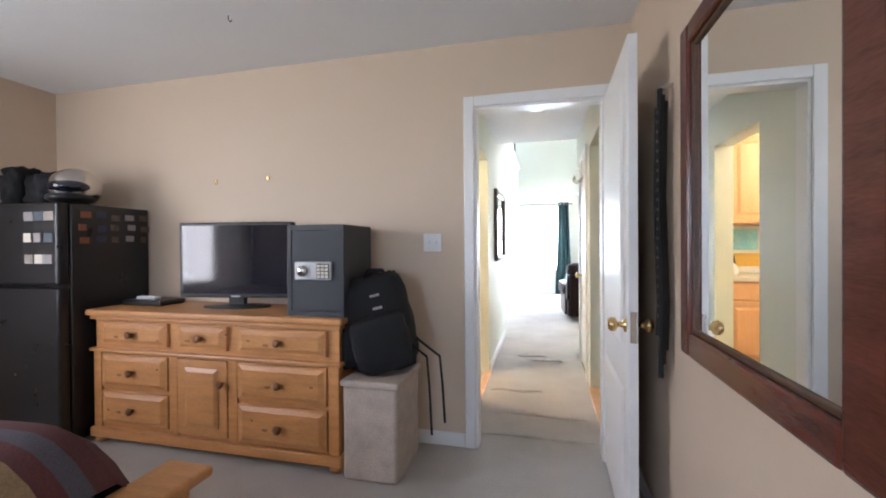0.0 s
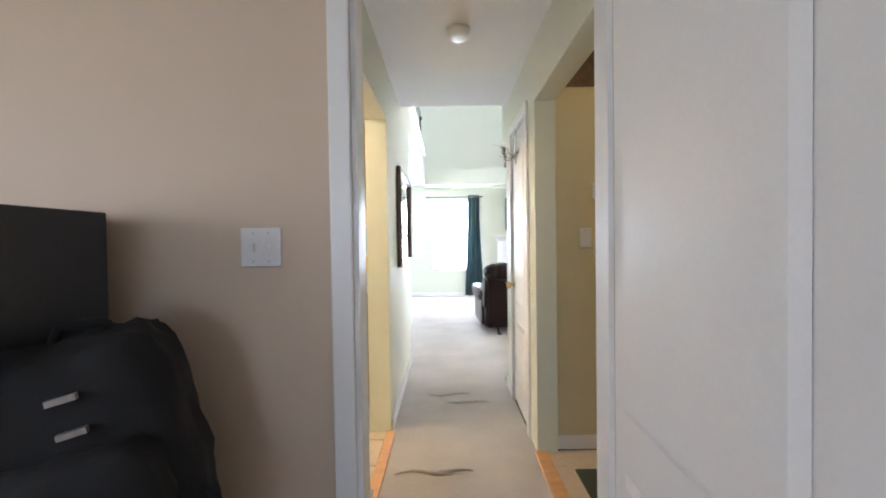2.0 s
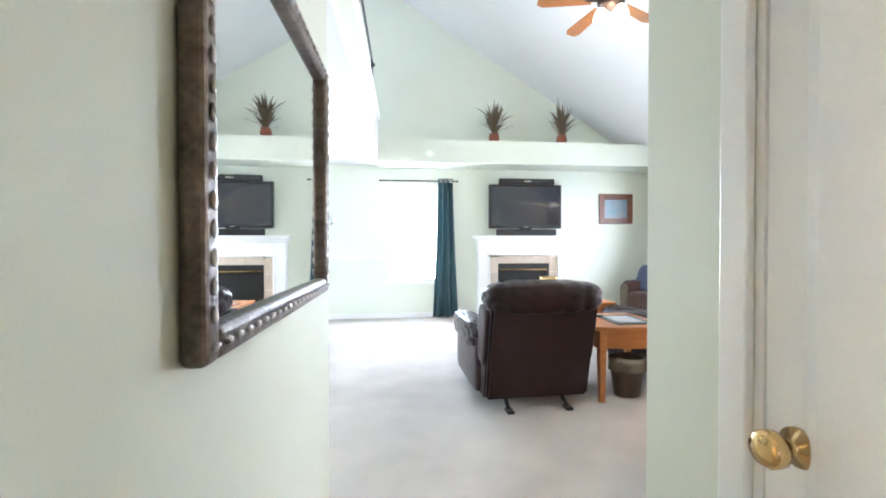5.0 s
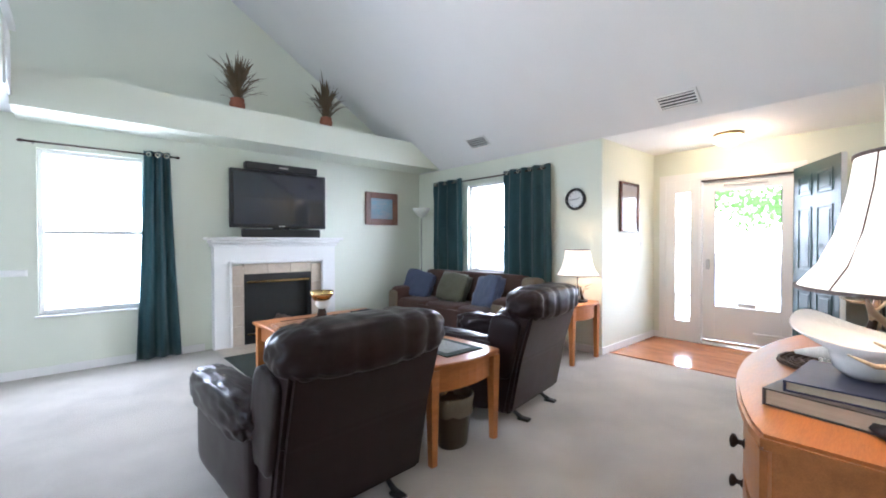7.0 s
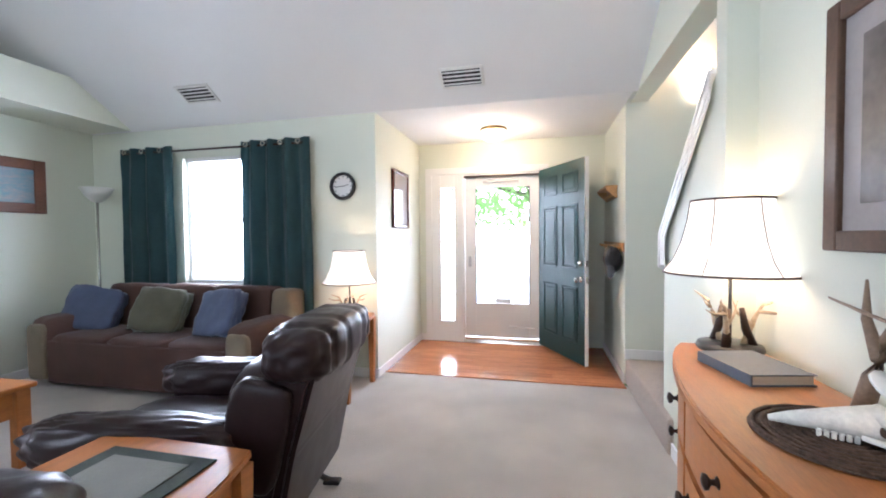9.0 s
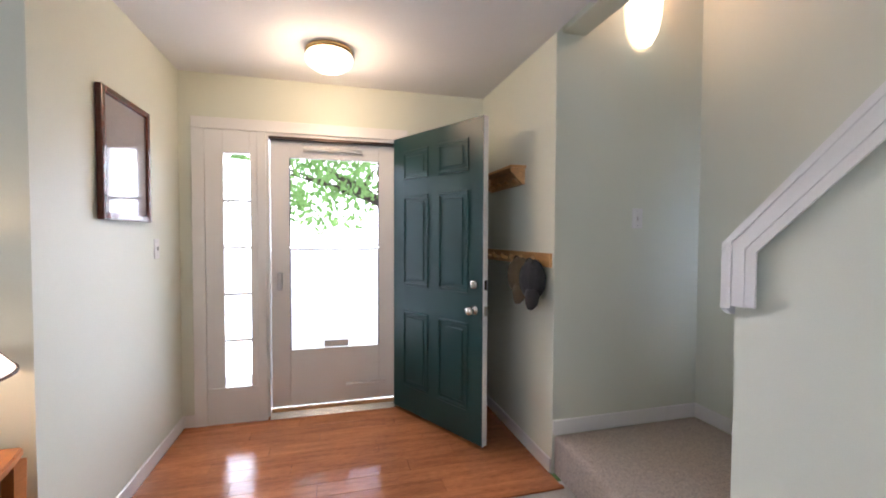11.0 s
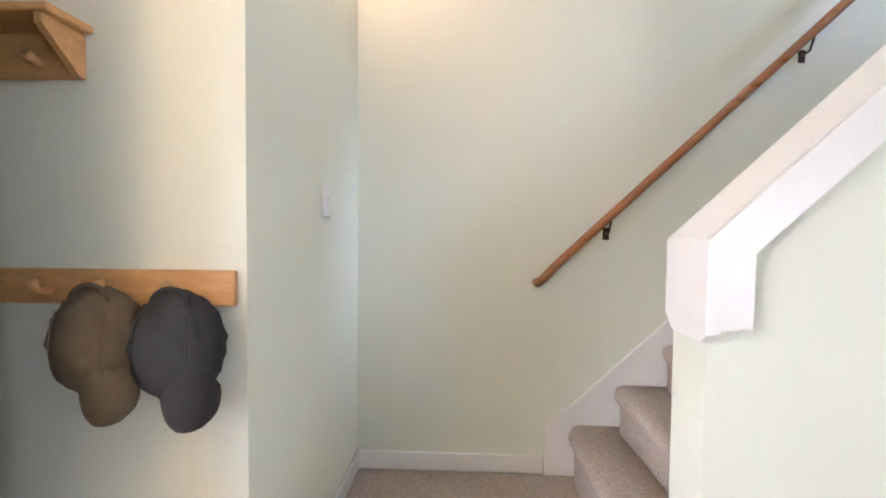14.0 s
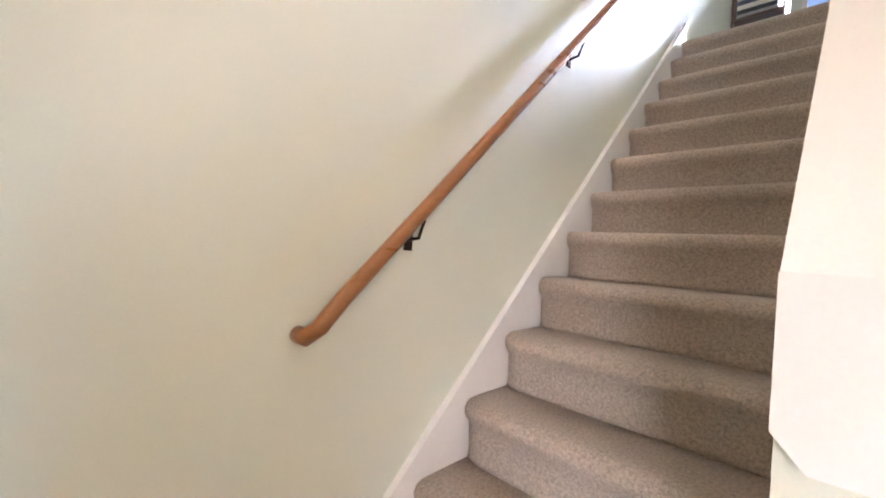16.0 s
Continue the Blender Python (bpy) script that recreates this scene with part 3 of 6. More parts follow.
def two_panel_door(name, m, w, h, label, both=True):
    d = tagged(thing(name, label, "door", m), kind="structure")
    leaf = part("leaf", B(0, 0, 0.012, w, 0.035, h, bev=0.002, seg=1), TRIM, d)
    for y, o in ((0.0, -1), (0.035, 1)):
        panel(leaf, 0.07, 0.22, w - 0.09, 0.635, y, TRIM, o)
        panel(leaf, 0.07, 0.79, w - 0.09, h - 0.16, y, TRIM, o, 0.09)
    return d


casing("door_1", pose(0.455, BWY, 0), 0.735, 2.05, "white painted bedroom door casing", depth=0.10)
d = two_panel_door("door_2", pose(1.185, BWY - 0.015, 0, 0, 0, -91), 0.725, 2.03, "white two-panel bedroom door standing open")
knob(d, 0.665, 0.90, 0.0, -1, BRASS)
knob(d, 0.665, 0.90, 0.035, 1, BRASS)
part("latch", B(0.7245, 0.006, 0.84, 0.7275, 0.029, 0.96), CHROME, d)
casing("door_3", pose(1.24, 4.66, 0, 0, 0, -90), 0.58, 2.06, "white closet door casing", depth=0.10, sides=(1, 0))
d = two_panel_door("door_4", pose(1.245, 4.645, 0, 0, 0, -90), 0.55, 2.04, "white closed closet door with hooks over its top")
knob(d, 0.06, 0.91, 0.0, -1, BRASS)
for z in (0.22, 1.0, 1.82):
    part("hinge", tube(bmesh.new(), [(0.555, -0.006, z - 0.045), (0.555, -0.006, z + 0.045)], 0.008), BRONZE, d)
hooks = thing("over_door_hook", "chrome over-door hook rack hanging on the closet door", "hook")
part("strap", B(1.220, 4.38, 1.80, 1.226, 4.42, 2.045), CHROME, hooks)
for y in (4.30, 4.40, 4.50):
    part("hook", tube(bmesh.new(), [(1.222, y, 1.86), (1.19, y, 1.84), (1.16, y, 1.85), (1.15, y, 1.89)], 0.006), CHROME, hooks, smooth=True)
part("bar", B(1.219, 4.26, 1.85, 1.227, 4.54, 1.88), CHROME, hooks)


def window(name, m, w, h, label, sill=True):
    """A sash window in local x and z, its room face at local y 0, the wall behind it."""
    t = tagged(thing(name, label, "window", m), kind="structure")
    for x0, x1, z0, z1 in ((0, 0.04, 0, h), (w - 0.04, w, 0, h), (0.04, w - 0.04, 0, 0.05), (0.04, w - 0.04, h - 0.04, h), (0.04, w - 0.04, h / 2 - 0.02, h / 2 + 0.02)):
        part("window_frame", B(x0, 0.06, z0, x1, 0.10, z1, bev=0.004, seg=1), TRIM, t)
    for z0, z1 in ((0.05, h / 2 - 0.02), (h / 2 + 0.02, h - 0.04)):
        p = part("pane", B(0.04, 0.078, z0, w - 0.04, 0.082, z1), GLASS, t)
        p.visible_shadow = False
    if sill:
        part("window_sill", B(-0.03, -0.03, -0.02, w + 0.03, 0.06, 0.0, bev=0.005), TRIM, t)
    return t


window("window_1", pose(0.40, TVY, 0.58), 0.86, 1.62, "white sash window blown out by daylight")
w2 = window("window_2", pose(CLX, 9.64, 0.85, 0, 0, -90), 0.76, 1.28, "white sash window with open blinds")
blind = thing("window_blind", "white horizontal slat blind half open in the window", "blind", pose(CLX, 9.64, 0.85, 0, 0, -90))
for i in range(30):
    part("slat", B(0.045, 0.02, 0, 0.715, 0.045, 0.0015), WHITE, blind, m=pose(0, 0, 0.03 + i * 0.041, 0) @ pose(0, 0, 0, 8))
part("headrail", B(0.03, 0.01, 1.24, 0.73, 0.05, 1.28), WHITE, blind)
window("window_3", pose(-2.88, -0.75, 0.85, 0, 0, 90), 1.7, 1.25, "white bedroom window")
window("window_6", pose(0.1, -2.8, 0.85, 0, 0, 180), 1.6, 1.25, "white bedroom back window")
window("window_4", pose(-3.25, 7.1, 0.1, 0, 0, 90), 2.4, 2.1, "white dining room patio window", False)
window("window_5", pose(-0.5, 4.75, 3.2, 0, 0, 90), 0.33, 1.4, "small upper hall window", False)

# front door with storm door and sidelight
fd = tagged(thing("door_5", "white front door frame with narrow sidelight", "door frame"), kind="structure")
X = FDX
for y0, y1, z0, z1 in ((5.955, 6.03, 0, 2.06), (6.97, 7.03, 0, 2.06), (7.36, 7.44, 0, 2.06), (5.955, 7.44, 2.06, 2.14)):
    part("casing", B(X - 0.02, y0, z0, X - 0.001, y1, z1, bev=0.004), TRIM, fd)
for y0, y1, z0, z1 in ((6.03, 6.045, 0.02, 2.06), (6.955, 6.97, 0.02, 2.06), (6.045, 6.955, 2.04, 2.06)):
    part("jamb", B(X - 0.001, y0, z0, X + 0.15, y1, z1), TRIM, fd)
part("sidelight_panel", B(X - 0.012, 7.03, 0.0, X + 0.03, 7.36, 0.26, bev=0.004), TRIM, fd)
for y0, y1, z0, z1 in ((7.03, 7.075, 0.26, 2.06), (7.245, 7.36, 0.26, 2.06), (7.075, 7.245, 1.90, 2.06)):
    part("sidelight_frame", B(X - 0.010, y0, z0, X + 0.03, y1, z1, bev=0.003), TRIM, fd)
for i in range(5):
    z0 = 0.26 + i * 0.328
    p = part("pane", B(X + 0.008, 7.075, z0 + 0.009, X + 0.012, 7.245, z0 + 0.319), GLASS, fd)
    p.visible_shadow = False
    if i:
        part("muntin", B(X + 0.002, 7.075, z0 - 0.009, X + 0.018, 7.245, z0 + 0.009), TRIM, fd)
part("threshold", prism(bmesh.new(), [(X - 0.03, 0), (X + 0.15, 0), (X + 0.15, 0.035), (X + 0.02, 0.035)], 6.045, 6.955, "y"), CHROME, fd, "worn metal threshold")
part("weatherstrip", B(X + 0.03, 6.05, 0.035, X + 0.05, 6.95, 0.055), PINERAIL, fd, "worn wooden sill strip")
sd = tagged(thing("door_6", "white aluminium storm door with a large glass pane, closed", "storm door"), kind="structure")
sx = X + 0.055
for y0, y1, z0, z1 in ((6.05, 6.17, 0.06, 2.03), (6.82, 6.95, 0.06, 2.03), (6.17, 6.82, 0.06, 0.48), (6.17, 6.82, 1.90, 2.03), (6.17, 6.82, 1.222, 1.236), (6.17, 6.82, 1.250, 1.264)):
    part("rail", B(sx, y0, z0, sx + 0.035, y1, z1, bev=0.004), TRIM, sd)
for z0, z1 in ((0.48, 1.225), (1.26, 1.90)):
    p = part("pane", B(sx + 0.015, 6.17, z0, sx + 0.019, 6.82, z1), GLASS, sd)
    p.visible_shadow = False
    for y in (6.17, 6.812):
        part("bead", B(sx - 0.003, y, z0, sx, y + 0.008, z1), BLACK, sd)
part("notice", B(sx + 0.010, 6.40, 0.485, sx + 0.014, 6.58, 0.535), WHITE, sd, "small grey sticker on the glass")
part("drip_cap", B(X - 0.002, 6.046, 2.022, X + 0.05, 6.954, 2.039), BRONZE, sd, "dark weather seal over the storm door")
part("handle", B(sx - 0.045, 6.87, 0.93, sx, 6.905, 1.06, bev=0.006), SILVER, sd, "silver storm door latch")
part("closer", tube(bmesh.new(), [(sx - 0.03, 6.30, 1.965), (sx - 0.03, 6.72, 1.965)], 0.014), WHITE, sd, smooth=True)
part("closer", tube(bmesh.new(), [(sx - 0.03, 6.12, 0.20), (sx - 0.03, 6.42, 0.20)], 0.012), WHITE, sd, smooth=True)

# green six-panel entry door, open into the foyer
gd = tagged(thing("door_7", "dark green six-panel front door standing open", "door", pose(6.495, 6.045, 0, 0, 0, 208.5)), kind="structure")
leaf = part("leaf", B(0, -0.022, 0.03, 0.90, 0.022, 2.06, bev=0.002, seg=1), DOORGREEN, gd)
for y, o in ((-0.022, -1), (0.022, 1)):
    for x0, x1 in ((0.12, 0.40), (0.50, 0.78)):
        for z0, z1 in ((0.22, 0.78), (0.97, 1.62), (1.74, 1.95)):
            bm = bmesh.new()
            for a in ((x0, z0, x1, z0 + 0.022), (x0, z1 - 0.022, x1, z1), (x0, z0 + 0.022, x0 + 0.022, z1 - 0.022), (x1 - 0.022, z0 + 0.022, x1, z1 - 0.022)):
                box(bm, a[0], min(y, y + o * 0.008), a[1], a[2], max(y, y + o * 0.008), a[3], bev=0.003, seg=1)
            mould = part("panel", bm, DOORGREEN, leaf)
            part("field", B(x0 + 0.045, min(y, y + o * 0.006), z0 + 0.045, x1 - 0.045, max(y, y + o * 0.006), z1 - 0.045, bev=0.003, seg=1), DOORGREEN, leaf)
part("edge", B(0.9002, -0.020, 0.03, 0.903, 0.020, 2.06), TRIM, gd, "white painted door edge")
for y, o in ((-0.022, -1), (0.022, 1)):
    knob(gd, 0.835, 0.87, y, o, CHROME, 0.026)
    part("deadbolt", lathe(bmesh.new(), [(0.028, 0), (0.028, 0.012), (0.022, 0.02), (0.012, 0.022)], 20), CHROME, gd, "nickel deadbolt", True, pose(0.835, y, 1.03, 90 if o < 0 else -90))
for z in (0.87, 1.03):
    part("latch", B(0.9032, -0.012, z - 0.03, 0.9052, 0.012, z + 0.03), CHROME, gd)


def wall_plate(m, gangs=1, category="light switch", label="white wall switch plate"):
    t = thing("light_switch", label, category, m)
    w = 0.035 + 0.025 * (gangs - 1)
    part("plate", B(-w, -0.006, -0.058, w, 0, 0.058, bev=0.003), WHITE, t)
    for g in range(gangs):
        x = (g - (gangs - 1) / 2) * 0.046
        part("toggle", B(x - 0.005, -0.016, -0.012, x + 0.005, -0.006, 0.012, bev=0.002), WHITE, t)
        for z in (-0.042, 0.042):
            part("screw", lathe(bmesh.new(), [(0.003, 0), (0.002, 0.001)], 8), SILVER, t, m=pose(x, -0.006, z, 90))
    return t


wall_plate(pose(0.193, BWY, 1.242) @ Matrix.Scale(0.95, 4), 2, label="white double switch plate on the beige wall")
wall_plate(pose(1.545, 3.885, 1.26), 1)
wall_plate(pose(STX, 4.80, 1.437, 0, 0, -90), 1)
wall_plate(pose(6.12, 7.52, 1.25), 1)
th = thing("thermostat", "white wall thermostat with a small screen", "thermostat", pose(1.65, 3.885, 1.535))
part("body", B(-0.065, -0.025, -0.045, 0.065, 0, 0.045, bev=0.006), WHITE, th)
part("screen", B(-0.02, -0.027, -0.015, 0.045, -0.0255, 0.03), MATTEPAPER, th)
sm = thing("smoke_detector", "round white smoke detector on the hall ceiling", "smoke detector", pose(0.80, 3.70, HC))
part("body", lathe(bmesh.new(), [(0.03, -0.045), (0.055, -0.042), (0.062, -0.012), (0.066, 0)], 24), WHITE, sm, smooth=True)

# ---- bedroom things ----
dr = thing("dresser", "knotty pine dresser with seven drawers and a centre door", "dresser", pose(0, 0, 0))
x0, x1, yf, yb = -1.90, -0.21, 2.15, 2.58
part("body", B(x0, yf + 0.012, 0.06, x1, yb, 0.80, bev=0.004), PINE, dr)
part("top", B(x0 - 0.035, yf - 0.035, 0.80, x1 + 0.035, yb + 0.01, 0.84, bev=0.014, seg=3), PINE, dr)
part("moulding", B(x0 - 0.018, yf - 0.016, 0.775, x1 + 0.018, yb, 0.80, bev=0.008), PINE, dr)
part("moulding", B(x0 - 0.022, yf - 0.02, 0.575, x1 + 0.022, yb, 0.598, bev=0.008), PINE, dr)
part("plinth", B(x0 - 0.02, yf - 0.018, 0.04, x1 + 0.02, yb, 0.10, bev=0.008), PINE, dr)
for x in (x0 + 0.03, x1 - 0.03):
    for y in (yf + 0.03, yb - 0.05):
        part("foot", lathe(bmesh.new(), [(0.025, 0), (0.042, 0.015), (0.042, 0.03), (0.03, 0.05)], 16, (x, y, 0)), PINE, dr, smooth=True)
for x in (x0 + 0.03, -1.29, -0.875, x1 - 0.03):
    part("stile", B(x - 0.03, yf - 0.004, 0.10, x + 0.03, yf + 0.012, 0.575, bev=0.003), PINE, dr)


def drawer(parent, xa, xb, za, zb, y, material, knobs, kmat, knots=True):
    f = part("drawer", B(xa, y - 0.008, za, xb, y + 0.012, zb, bev=0.003), material, parent)
    bm = bmesh.new()
    lo = [bm.verts.new((u, y - 0.0085, w)) for u, w in ((xa + 0.012, za + 0.012), (xb - 0.012, za + 0.012), (xb - 0.012, zb - 0.012), (xa + 0.012, zb - 0.012))]
    hi = [bm.verts.new((u, y - 0.020, w)) for u, w in ((xa + 0.042, za + 0.035), (xb - 0.042, za + 0.035), (xb - 0.042, zb - 0.035), (xa + 0.042, zb - 0.035))]
    for i in range(4):
        bm.faces.new((lo[i], lo[(i + 1) % 4], hi[(i + 1) % 4], hi[i]))
    bm.faces.new(hi)
    bmesh.ops.recalc_face_normals(bm, faces=bm.faces)
    part("drawer_panel", bm, material, f)
    for kx, kz in knobs:
        part("knob", lathe(bmesh.new(), [(0.010, 0), (0.010, 0.014), (0.022, 0.020), (0.024, 0.030), (0.012, 0.037), (0.002, 0.038)], 14), kmat, f, m=pose(kx, y - 0.020, kz, 90), smooth=True)
    return f


for xa, xb, za, zb in ((-1.83, -1.33, 0.625, 0.765), (-1.25, -0.91, 0.625, 0.765), (-0.84, -0.28, 0.625, 0.765), (-1.83, -1.33, 0.36, 0.565), (-1.83, -1.33, 0.13, 0.335), (-0.84, -0.28, 0.36, 0.565), (-0.84, -0.28, 0.11, 0.335)):
    drawer(dr, xa, xb, za, zb, yf, PINE, [((xa + xb) / 2, (za + zb) / 2)], PINEKNOB)
    part("knot", blob(bmesh.new(), ((xa + xb) / 2 + (0.16 + 0.04 * random.random()) * random.choice((-1, 1)), yf - 0.0195, (za + zb) / 2 + random.uniform(-0.03, 0.03)), (0.012, 0.0015, 0.007)), KNOT, dr)
    part("knot", blob(bmesh.new(), ((xa + xb) / 2 - 0.07 - 0.05 * random.random(), yf - 0.0195, (za + zb) / 2 - 0.02), (0.022, 0.0015, 0.009)), KNOT, dr)
dd = part("door", B(-1.255, yf - 0.008, 0.12, -0.91, yf + 0.012, 0.565, bev=0.003), PINE, dr)
panel(dd, -1.20, 0.17, -0.965, 0.52, yf - 0.010, PINE, -1)
part("knob", lathe(bmesh.new(), [(0.010, 0), (0.010, 0.014), (0.022, 0.020), (0.024, 0.030), (0.012, 0.037), (0.002, 0.038)], 14), PINEKNOB, dd, m=pose(-0.94, yf - 0.01, 0.44, 90), smooth=True)

tv = thing("television", "flat black television on a stand on the pine dresser", "television", pose(-1.05, 2.40, 0.84, 0, 0, 9))
part("case", B(-0.375, -0.02, 0.06, 0.375, 0.035, 0.54, bev=0.008), BLACK, tv)
part("screen", B(-0.352, -0.0225, 0.085, 0.352, -0.0205, 0.52), SCREEN, tv)
part("neck", B(-0.05, -0.01, 0.015, 0.05, 0.03, 0.06), BLACK, tv)
part("logo", B(-0.03, -0.0235, 0.066, 0.03, -0.0205, 0.074), SILVER, tv)
part("stand", lathe(bmesh.new(), [(0.02, 0.0), (0.19, 0.0), (0.19, 0.008), (0.03, 0.02)], 28), BLACK, tv, m=Matrix.Diagonal((1.15, 0.55, 1, 1)))
sf = thing("safe", "charcoal steel digital safe on the pine dresser", "safe", pose(-0.35, 2.16, 0.84))
part("body", B(-0.17, 0.012, 0, 0.17, 0.36, 0.50, bev=0.004), SAFEGREY, sf)
part("door", B(-0.145, 0.0, 0.03, 0.145, 0.012, 0.47, bev=0.003), SAFEGREY, sf)
for a in ((-0.17, 0, -0.145, 0.5), (0.145, 0, 0.17, 0.5), (-0.145, 0, 0.145, 0.03), (-0.145, 0.47, 0.145, 0.5)):
    part("rim", B(a[0], -0.004, a[1], a[2], 0.012, a[3]), SAFEGREY, sf)
kp = part("keypad", B(-0.115, -0.022, 0.20, 0.105, 0.0, 0.30, bev=0.008), SILVER, sf, "silver keypad panel")
part("dial", lathe(bmesh.new(), [(0.030, 0), (0.028, 0.022), (0.020, 0.028)], 22), CHROME, kp, m=pose(-0.06, -0.022, 0.25, 90), smooth=True)
part("key_panel", B(0.02, -0.024, 0.21, 0.095, -0.021, 0.29), BLACK, kp)
for i in range(4):
    for j in range(3):
        part("key", B(0.024 + j * 0.024, -0.027, 0.213 + i * 0.019, 0.043 + j * 0.024, -0.0242, 0.227 + i * 0.019), PAPER, kp)

hm = thing("hamper", "beige woven hamper with a lid beside the dresser", "hamper", pose(-0.02, 2.30, 0))
part("body", B(-0.15, -0.19, 0.0, 0.15, 0.20, 0.49, bev=0.02, seg=3), WICKER, hm)
part("lid", B(-0.16, -0.20, 0.49, 0.16, 0.21, 0.525, bev=0.012, seg=3), WICKER, hm)
bp = thing("backpack", "black backpack leaning on the hamper lid", "backpack", pose(0.0, 2.36, 0.525, 0, 0, 20))
part("body", cushion(bmesh.new(), -0.19, -0.11, 0.0, 0.19, 0.13, 0.54, 0.42, 10, 0.10, 2), BLACKCLOTH, bp, smooth=True, m=pose(0, 0, 0, 0, -13, 0))
part("pocket", cushion(bmesh.new(), -0.15, -0.19, 0.03, 0.15, -0.06, 0.33, 0.42, 8, 0.10, 5), BLACKCLOTH, bp, smooth=True, m=pose(0, 0, 0, 0, -13, 0))
part("side_pocket", cushion(bmesh.new(), -0.27, -0.1, 0.02, -0.14, 0.08, 0.26, 0.45, 8, 0.10, 7), BLACKCLOTH, bp, smooth=True)
for x, z, l in ((0.20, 0.08, 0.30), (0.27, 0.10, 0.24)):
    part("strap", tube(bmesh.new(), [(x - 0.12, -0.06, 0.18), (x, -0.16, 0.10), (x + 0.01, -0.20, -0.05), (x + 0.02, -0.21, -l)], 0.007, 6), BLACKCLOTH, bp)
for z in (0.36, 0.43):
    part("buckle", B(-0.005, -0.125, z, 0.045, -0.112, z + 0.012), PEWTERLIGHT, bp, m=pose(0, 0, 0, 0, -13, 0))
part("top_handle", tube(bmesh.new(), [(-0.14, 0.0, 0.52), (-0.12, -0.02, 0.56), (-0.04, -0.02, 0.56), (-0.02, 0.0, 0.52)], 0.012, 8), BLACKCLOTH, bp, smooth=True)

fr = thing("refrigerator", "black refrigerator covered in magnets beside the dresser", "refrigerator", pose(-2.30, 2.29, 0))
part("body", B(-0.33, -0.22, 0.02, 0.33, 0.30, 1.50, bev=0.01), FRIDGE, fr)
part("lower_door", B(-0.33, -0.29, 0.06, 0.33, -0.225, 0.98, bev=0.014, seg=3), FRIDGE, fr)
part("upper_door", B(-0.33, -0.29, 1.0, 0.33, -0.225, 1.50, bev=0.014, seg=3), FRIDGE, fr)
for i in range(15):
    c = (TERRA, BOOKNAVY, PEWTER, MATTEPAPER, FLORAL)[i % 5]
    y, z = -0.18 + 0.1 * (i % 5) + 0.02 * random.random(), 1.44 - 0.075 * (i // 5) - 0.02 * random.random()
    part("magnet", B(0.331, y, z - 0.02, 0.335, y + 0.04 + 0.03 * random.random(), z + 0.02, bev=0.0015, seg=1), c, fr)
for i in range(9):
    c = (MATTEPAPER, BOOKBLUE, PEWTERLIGHT, PAPER)[i % 4]
    x, z = 0.05 + 0.08 * (i % 3) + 0.02 * random.random(), 1.42 - 0.13 * (i // 3)
    part("magnet", B(x, -0.296, z - 0.03, x + 0.05 + 0.03 * random.random(), -0.2905, z + 0.025, bev=0.0015, seg=1), c, fr)
hel = thing("motorcycle_helmet", "silver and black motorcycle helmet on the refrigerator", "helmet", pose(-2.16, 2.24, 1.50))
part("shell", blob(bmesh.new(), (0, 0, 0.125), (0.125, 0.15, 0.125), 3), CHROME, hel, smooth=True)
part("visor", blob(bmesh.new(), (0.015, -0.045, 0.12), (0.118, 0.118, 0.055), 3), SCREEN, hel, smooth=True)
part("chin_bar", blob(bmesh.new(), (0.0, -0.03, 0.05), (0.122, 0.135, 0.045), 3), BLACK, hel, smooth=True)
for x, y, sx_, s in ((-2.40, 2.26, 0.13, 1), (-2.56, 2.21, 0.08, 2)):
    bg = thing("bag", "dark cloth bag lying on the refrigerator", "bag", pose(x, y, 1.50), "bags on the refrigerator")
    part("body", cushion(bmesh.new(), -sx_, -0.12, 0, sx_, 0.12, 0.18 + 0.04 * s, 0.5, 8, 0.35, s * 3), BLACKCLOTH, bg, smooth=True)
rem = thing("game_pad_tray", "black tray with a white remote on the dresser", "tray", pose(-1.72, 2.41, 0.84))
part("tray", B(-0.16, -0.10, 0, 0.16, 0.10, 0.035, bev=0.012), BLACK, rem)
part("remote", B(-0.1, -0.05, 0.035, 0.06, 0.0, 0.055, bev=0.008), WHITE, rem)

bed = thing("bed", "wooden bed with a striped maroon bedspread", "bed", pose(-1.28, 0.15, 0))
part("mattress", B(-1.0, -0.95, 0.25, 0.95, 0.95, 0.5, bev=0.05, seg=3), QUILTBLUE, bed)
for i in range(40):
    c = (QUILTRED, QUILTGOLD, QUILTRED, QUILTBLUE, QUILTRED, QUILTRED, QUILTGOLD, QUILTBLUE)[i % 8]
    bm, rows = bmesh.new(), []
    for y in (-1.06 + i * 0.053, -1.06 + (i + 1) * 0.053):
        e = max(0.0, (abs(y) - 0.87) / 0.19)
        row = []
        for j in range(27):
            u = -1.0 + 1.97 * j / 26
            ex = max(0.0, (u - 0.72) / 0.25)
            row.append(bm.verts.new((u, y, 0.70 - 0.36 * e ** 2.2 - 0.13 * ex ** 2.2 + 0.025 * noise.noise(Vector((u * 2.2, y * 2.2, 0))))))
        rows.append(row)
    for j in range(26):
        bm.faces.new((rows[0][j], rows[0][j + 1], rows[1][j + 1], rows[1][j]))
    part("stripe", bm, c, bed, smooth=True)
part("footboard", B(0.98, -1.02, 0.0, 1.06, 1.06, 0.50, bev=0.01), PINE, bed)
part("footboard_cap", B(0.95, -1.05, 0.50, 1.12, 1.09, 0.535, bev=0.012, seg=3), PINE, bed)
part("side_rail", B(-1.0, 0.97, 0.12, 0.98, 1.01, 0.32, bev=0.006), PINE, bed)
